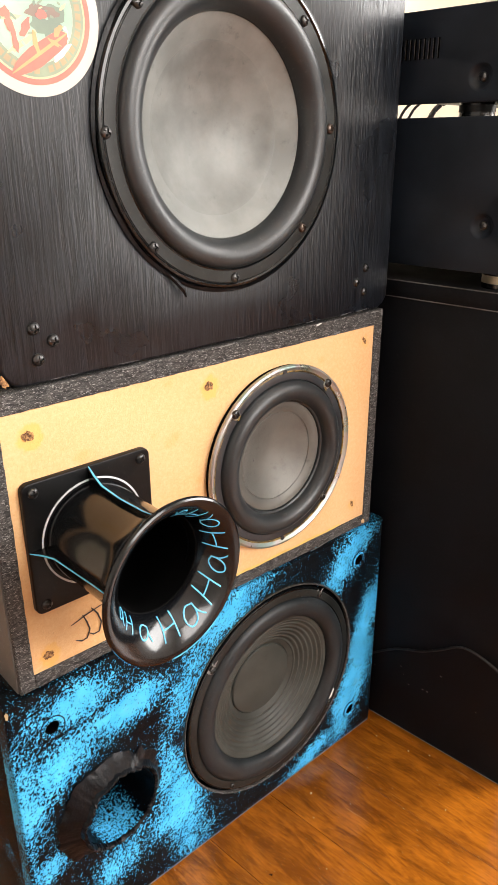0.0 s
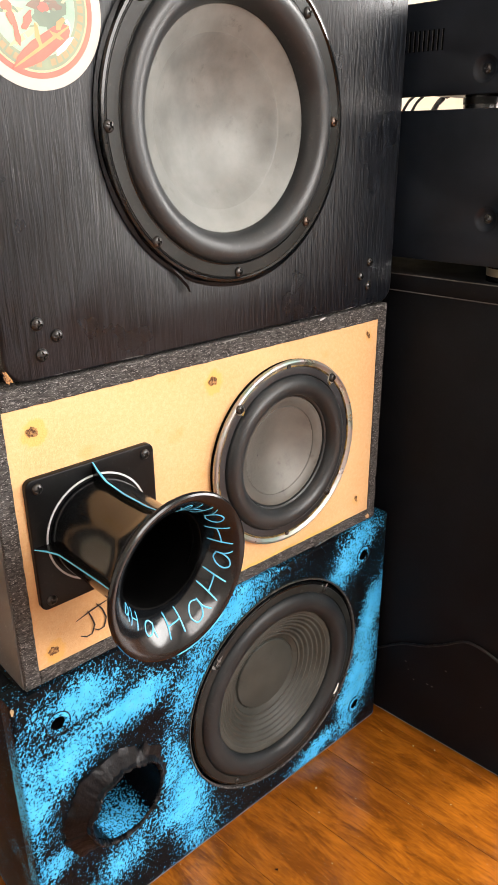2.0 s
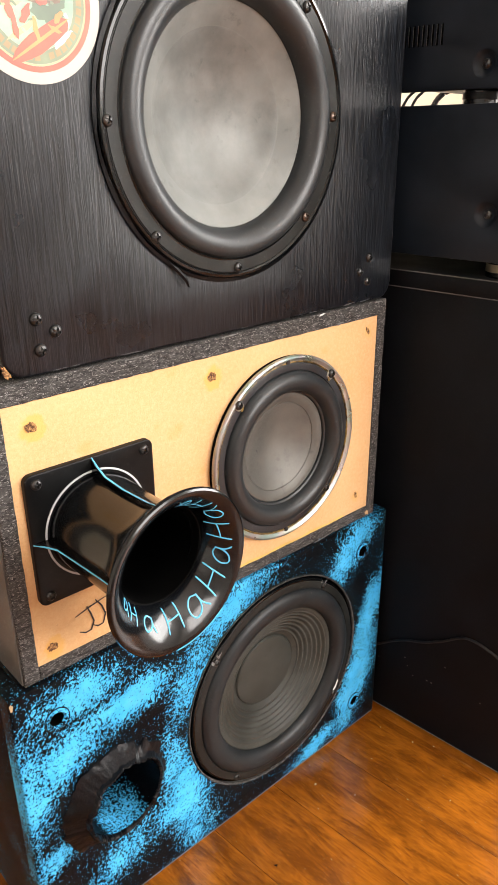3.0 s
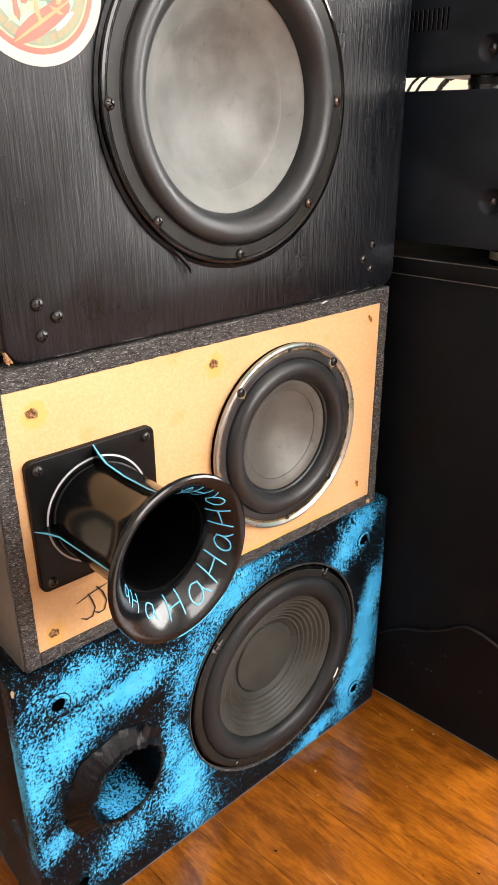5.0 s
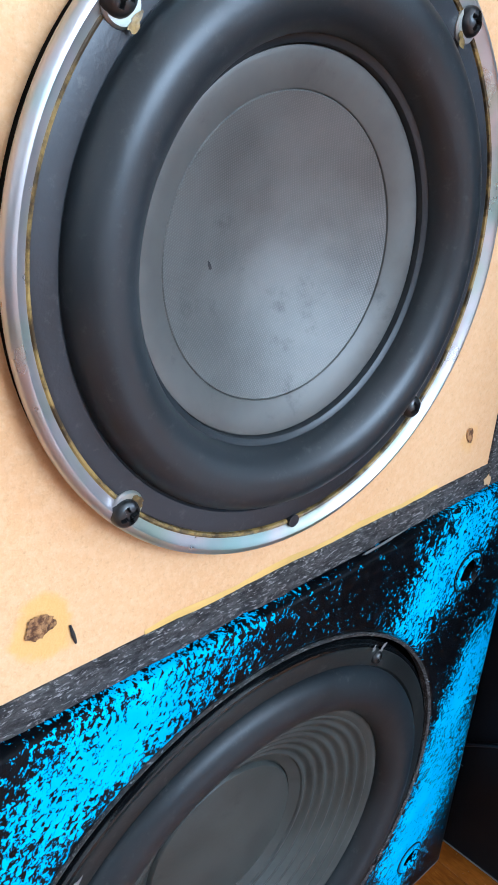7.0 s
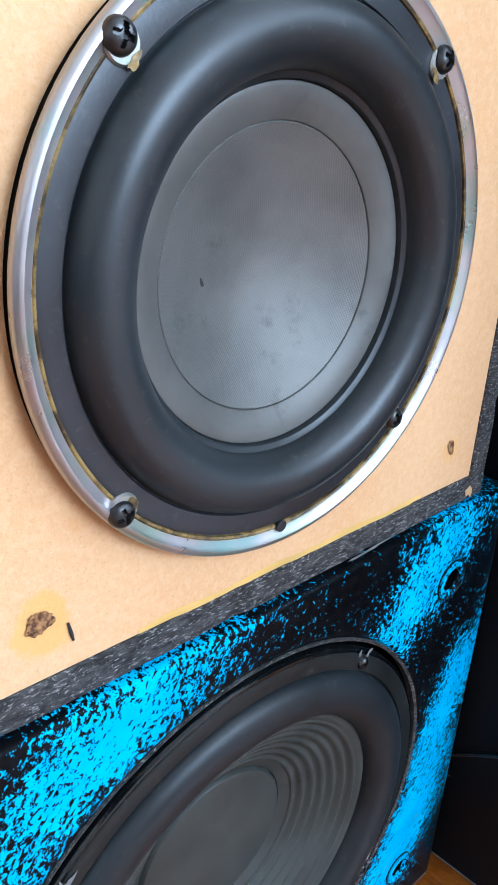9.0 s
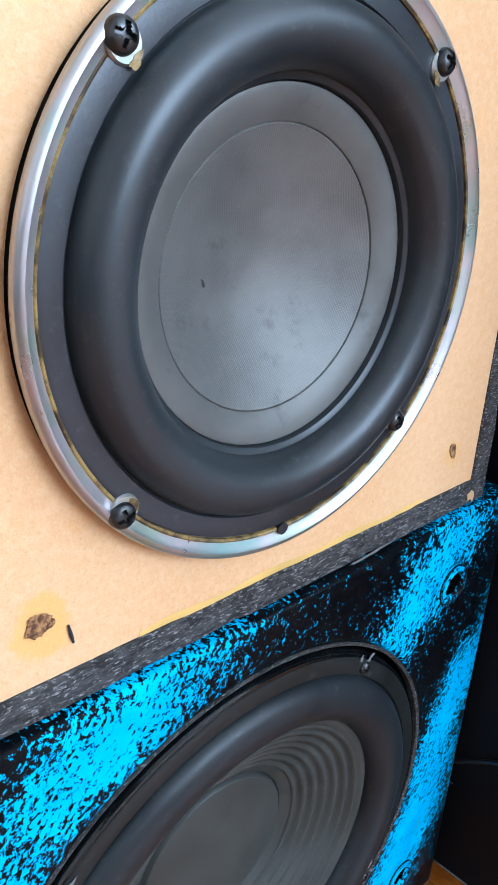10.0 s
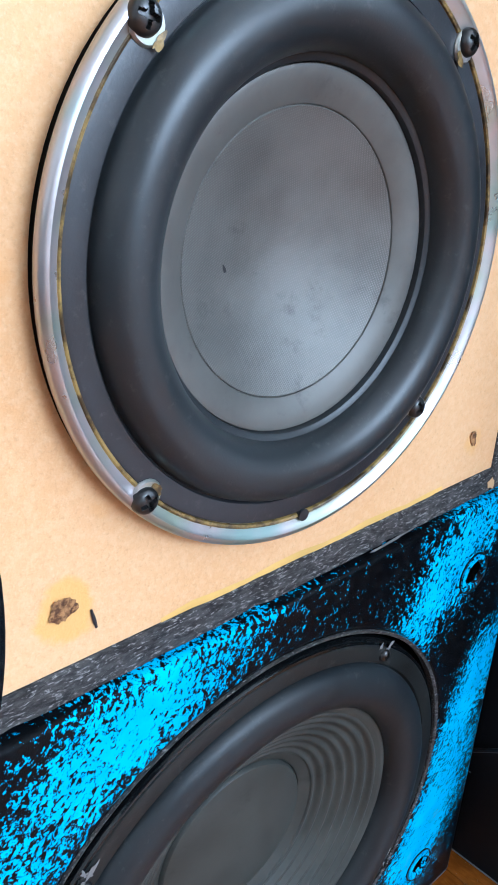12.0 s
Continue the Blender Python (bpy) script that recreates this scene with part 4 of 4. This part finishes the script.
part("port_collar", lathe([(0.0450, BY + 0.0002), (0.0445, BY - 0.0020), (0.0430, BY - 0.0050), (0.0415, BY - 0.0100), (0.0403, BY - 0.0140), (0.0388, BY - 0.0145), (0.0376, BY - 0.0120), (0.0370, BY - 0.0060)], PX, PZ, 220, wobble=torn), M_TAPE, low, "torn black tape collar round the port")
part("port_bore", lathe([(0.0366, BY - 0.0045), (0.0362, 0.0), (0.0360, 0.06), (0.0360, 0.14), (0.0, 0.14)], PX, PZ, 64), M_BORE, low, "port bore flecked with cyan")

# ---- equipment cabinet and two amplifiers ----
cabinet = thing("equipment_cabinet", ROOM, "matt black equipment cabinet standing on floorboards", "cabinet")
CF, CB, CH = -0.173, 0.34, 0.548
part("side_panel", box(0.0, 0.016, CF, CB, 0.001, CH - 0.0175, 0.0008), M_CAB, cabinet, m=ROOM)
part("side_panel", box(0.45, 0.466, CF, CB, 0.001, CH - 0.0175, 0.0008), M_CAB, cabinet, m=ROOM)
part("cabinet_top", box(-0.001, 0.467, CF - 0.004, CB, CH - 0.017, CH, 0.0012), M_CAB, cabinet, m=ROOM)
# pale strips paint the highlight along the top's worn edges
for z in (CH - 0.0003, CH - 0.0168):
    part("worn_lit_edge", box(-0.0014, -0.0009, CF - 0.003, CB - 0.01, z - 0.0005, z + 0.0004), M_WORN_LIT, cabinet, "worn edge with its highlight painted pale", m=ROOM)
part("worn_lit_edge", box(-0.0007, -0.0001, CF + 0.001, CB - 0.01, 0.0010, 0.0017), M_WORN_LIT, cabinet, "chipped pale edge at the floor", m=ROOM)
marks = random.Random(29)
for k in range(9):
    y, z = marks.uniform(-0.15, 0.0), marks.uniform(0.05, 0.12)
    part("scuff", box(-0.0003, 0.0002, y, y + marks.uniform(0.0008, 0.003), z, z + marks.uniform(0.0005, 0.0012)), M_WORN_LIT, cabinet, "small pale scuff", m=ROOM)
part("back_panel", box(0.016, 0.45, CB - 0.012, CB - 0.002, 0.03, CH - 0.0175), M_CAB, cabinet, m=ROOM)
part("front_edge", box(0.0008, 0.0152, CF - 0.0012, CF - 0.0002, 0.003, CH - 0.02), M_RAW, cabinet, "raw wood front edge", m=ROOM)
part("cabinet_door", box(0.018, 0.448, CF + 0.002, CF + 0.018, 0.03, CH - 0.02, 0.001), M_CAB, cabinet, m=ROOM)


def amplifier(name, z0, z1, inset, y_front, y_back, feet, label, foot_y, foot_r, vents, screw_at):
    amp = thing(name, ROOM @ pose(inset, 0, z0 - feet), label, "amplifier")
    part("case", box(inset + 0.005, inset + 0.43, y_front, y_back, z0 + 0.012, z1 - 0.0002, 0.0015), M_AMP, amp, "black sheet steel case", m=ROOM)
    turned = ROOM @ pose(inset, 0, 0, 0, 0, -90)
    sy, sz = screw_at
    cheek = part("side_sheet", panel(-y_back, -y_front, z0, z1, 0.0, 0.0048, [(-sy, sz, 0.0108, 48)], 0.001, 0.0008), M_AMP, amp, "black painted steel side", m=turned)
    part("screw_recess", lathe([(0.0116, -0.0002), (0.0106, 0.0002), (0.0096, 0.0012), (0.0078, 0.0032), (0.0056, 0.0042), (0.0, 0.0043)], -sy, sz, 48), M_AMP, cheek, "round pressed screw recess")
    part("screw", SCREW_STEEL, None, cheek, "bright crossed screw", m=pose(-sy, 0.0042, sz, 0, 25, 0))
    part("front_plate", box(inset - 0.001, inset + 0.431, y_front - 0.007, y_front - 0.0003, z0 - 0.002, z1, 0.001), M_AMP, amp, m=ROOM)
    for fy in (foot_y, y_back - 0.03):
        for fx in (0.024, 0.40):
            base = z0 - feet
            f = bmesh.new()
            bmesh.ops.create_cone(f, cap_ends=True, segments=40, radius1=foot_r, radius2=foot_r * 0.96, depth=1)
            for v in f.verts:
                v.co = (inset + fx + v.co.x, fy + v.co.y, base + (v.co.z + 0.5) * (feet + 0.0125))
            foot = part("foot", f, M_PLASTIC, amp, "round black foot", m=ROOM)
            g = bmesh.new()
            bmesh.ops.create_cone(g, cap_ends=False, segments=40, radius1=foot_r * 1.02, radius2=foot_r * 1.02, depth=1)
            for v in g.verts:
                v.co = (inset + fx + v.co.x, fy + v.co.y, base + feet * (0.35 + 0.5 * (v.co.z + 0.5)))
            part("foot_ring", g, M_GOLD if foot_r > 0.017 else M_PLATE, foot, "champagne ring" if foot_r > 0.017 else "black ring")
    for vy in vents:
        part("vent_slot", box(inset - 0.0004, inset + 0.001, vy - 0.0008, vy + 0.0008, z0 + 0.0365, z0 + 0.0535, 0.0003), M_HOLE_SHADE, amp, "dark upright vent slot", m=ROOM)
        # the glint on each slot's edge, added as a thin pale sliver
        part("slot_glint", box(inset - 0.0006, inset + 0.0006, vy + 0.0009, vy + 0.0014, z0 + 0.0370, z0 + 0.0530, 0.0002, 1), M_SCREW, amp, "glint beside a vent slot, added as a pale sliver", m=ROOM)
    return amp


amplifier("amplifier", CH + 0.0145, 0.6965, 0.006, -0.135, 0.15, 0.0145, "large black amplifier with screwed side, standing on cabinet", -0.088, 0.019, (), (-0.0725, 0.6045))
amplifier("amplifier", 0.6965 + 0.0115, 0.7835, 0.006, -0.125, 0.13, 0.0115, "slim black amplifier with vent slots, stacked on another", -0.044, 0.016, [0.010 - 0.0047 * k for k in range(6)] + [0.0147 + 0.0047 * k for k in range(6)], (-0.0565, 0.7275))


def tube(points, radius, n=8):
    bm = bmesh.new()
    rows = []
    for i, p in enumerate(points):
        d = (Vector(points[min(i + 1, len(points) - 1)]) - Vector(points[max(i - 1, 0)])).normalized()
        u = d.orthogonal().normalized()
        w = d.cross(u)
        rows.append([bm.verts.new(Vector(p) + radius * (math.cos(2 * math.pi * k / n) * u + math.sin(2 * math.pi * k / n) * w)) for k in range(n)])
    for a, b in zip(rows, rows[1:]):
        for k in range(n):
            bm.faces.new((a[k], a[(k + 1) % n], b[(k + 1) % n], b[k]))
    return bm


def smooth_path(pts, n=8):
    out = []
    for i in range(len(pts) - 1):
        p = [Vector(pts[max(0, min(len(pts) - 1, i + k))]) for k in (-1, 0, 1, 2)]
        for k in range(n):
            t = k / n
            out.append(tuple(0.5 * ((2 * p[1]) + (p[2] - p[0]) * t + (2 * p[0] - 5 * p[1] + 4 * p[2] - p[3]) * t * t + (3 * p[1] - p[0] - 3 * p[2] + p[3]) * t ** 3)))
    return out + [tuple(pts[-1])]


cable = thing("power_cable", ROOM @ pose(-0.003, 0.02, 0), "thin black cable draped against the cabinet's side", "cable")
part("sheath", tube(smooth_path([(-0.003, 0.12, 0.001), (-0.003, 0.06, 0.045), (-0.003, 0.006, 0.090), (-0.0028, -0.029, 0.115), (-0.0026, -0.06, 0.128), (-0.0026, -0.083, 0.142), (-0.0026, -0.112, 0.160), (-0.0026, -0.150, 0.152), (-0.0035, -0.176, 0.132), (0.006, -0.181, 0.12)]), 0.0014), M_CABLE, cable, m=ROOM)
for x, thick in ((0.300, 0.0020), (0.322, 0.0020), (0.378, 0.0040)):
    c = thing("signal_cable", ROOM @ pose(x, 0.2, 0.6), "black signal cable hanging behind the amplifiers", "cable", "cables behind the amplifiers")
    part("sheath", tube(smooth_path([(x + 0.04, 0.132, 0.742), (x + 0.035, 0.16, 0.741), (x + 0.012, 0.195, 0.727), (x - 0.006, 0.203, 0.708), (x - 0.012, 0.208, 0.68), (x - 0.012, 0.22, 0.60), (x - 0.02, 0.24, 0.5485), (x - 0.02, 0.345, 0.5500), (x - 0.02, 0.36, 0.30), (x - 0.02, 0.37, 0.004)]), thick), M_CABLE, c, m=ROOM)

# ---- window frames ----
for name, along, at, s0, s1, z0, z1 in (("window_1", "y", X1, -1.75, -0.65, 0.45, 2.1), ("window_2", "x", Y0 - 0.1, -0.60, 1.15, 0.9, 2.2)):
    w = thing(name, ROOM @ pose(0, 0, z0), "white framed window letting daylight in", "window", kind="structure")
    mid_s = (s0 + s1) / 2
    for u0, u1, w0, w1 in ((s0, s0 + 0.05, z0, z1), (s1 - 0.05, s1, z0, z1), (s0 + 0.05, s1 - 0.05, z0, z0 + 0.05), (s0 + 0.05, s1 - 0.05, z1 - 0.05, z1), (mid_s - 0.025, mid_s + 0.025, z0 + 0.05, z1 - 0.05)):
        b = box(at + 0.04, at + 0.08, u0, u1, w0, w1, 0.003) if along == "y" else box(u0, u1, at + 0.02, at + 0.06, w0, w1, 0.003)
        part("window_frame", b, M_WHITE, w, m=ROOM)

# ---- floorboards ----
floor = thing("floor", pose(0, 0, 0), "varnished orange-brown timber floorboards with dark joints", "floor", kind="structure")
WIDE = 0.0855
rnd = random.Random(11)
for i in range(int((X0 + 0.1) / WIDE) - 2, int((X1 + 0.1) / WIDE) + 3):
    u0, u1 = max(X0 - 0.05, -0.1 + i * WIDE), min(X1 + 0.05, -0.1 + (i + 1) * WIDE)
    if u1 - u0 < 0.01:
        continue
    y = Y0 - 0.05
    first = rnd.uniform(0.4, 1.6)
    while y < Y1 + 0.05:
        end = min(Y1 + 0.05, y + first)
        if -0.9 < u0 < 0.7 and end > -0.5:
            end = Y1 + 0.05
        part("plank", box(u0 + 0.0001, u1 - 0.0001, y + 0.0002, end - 0.0002, -0.018, 0, 0.0004, 1), M_FLOOR, floor, smooth=False, m=ROOM)
        y, first = end, rnd.choice((1.1, 1.5, 1.9))

crumbs = bmesh.new()
for x, y, s in ((0.156, -0.072, 0.0017), (0.147, -0.031, 0.0014), (0.169, -0.093, 0.0016), (0.025, -0.036, 0.0024), (0.085, -0.118, 0.0012), (0.047, -0.075, 0.0010), (0.004, -0.060, 0.0012), (0.118, -0.150, 0.0012), (-0.03, -0.11, 0.0010), (0.10, -0.055, 0.0009)):
    bmesh.ops.create_icosphere(crumbs, subdivisions=1, radius=s * 0.7, matrix=Matrix.Translation((x, y, s * 0.3)) @ Matrix.Diagonal((1.0, 0.6, 0.5, 1)))
tagged(part("crumbs", crumbs, M_PALE), "pale crumbs and wood chips scattered on the floorboards", "debris", kind="stuff")
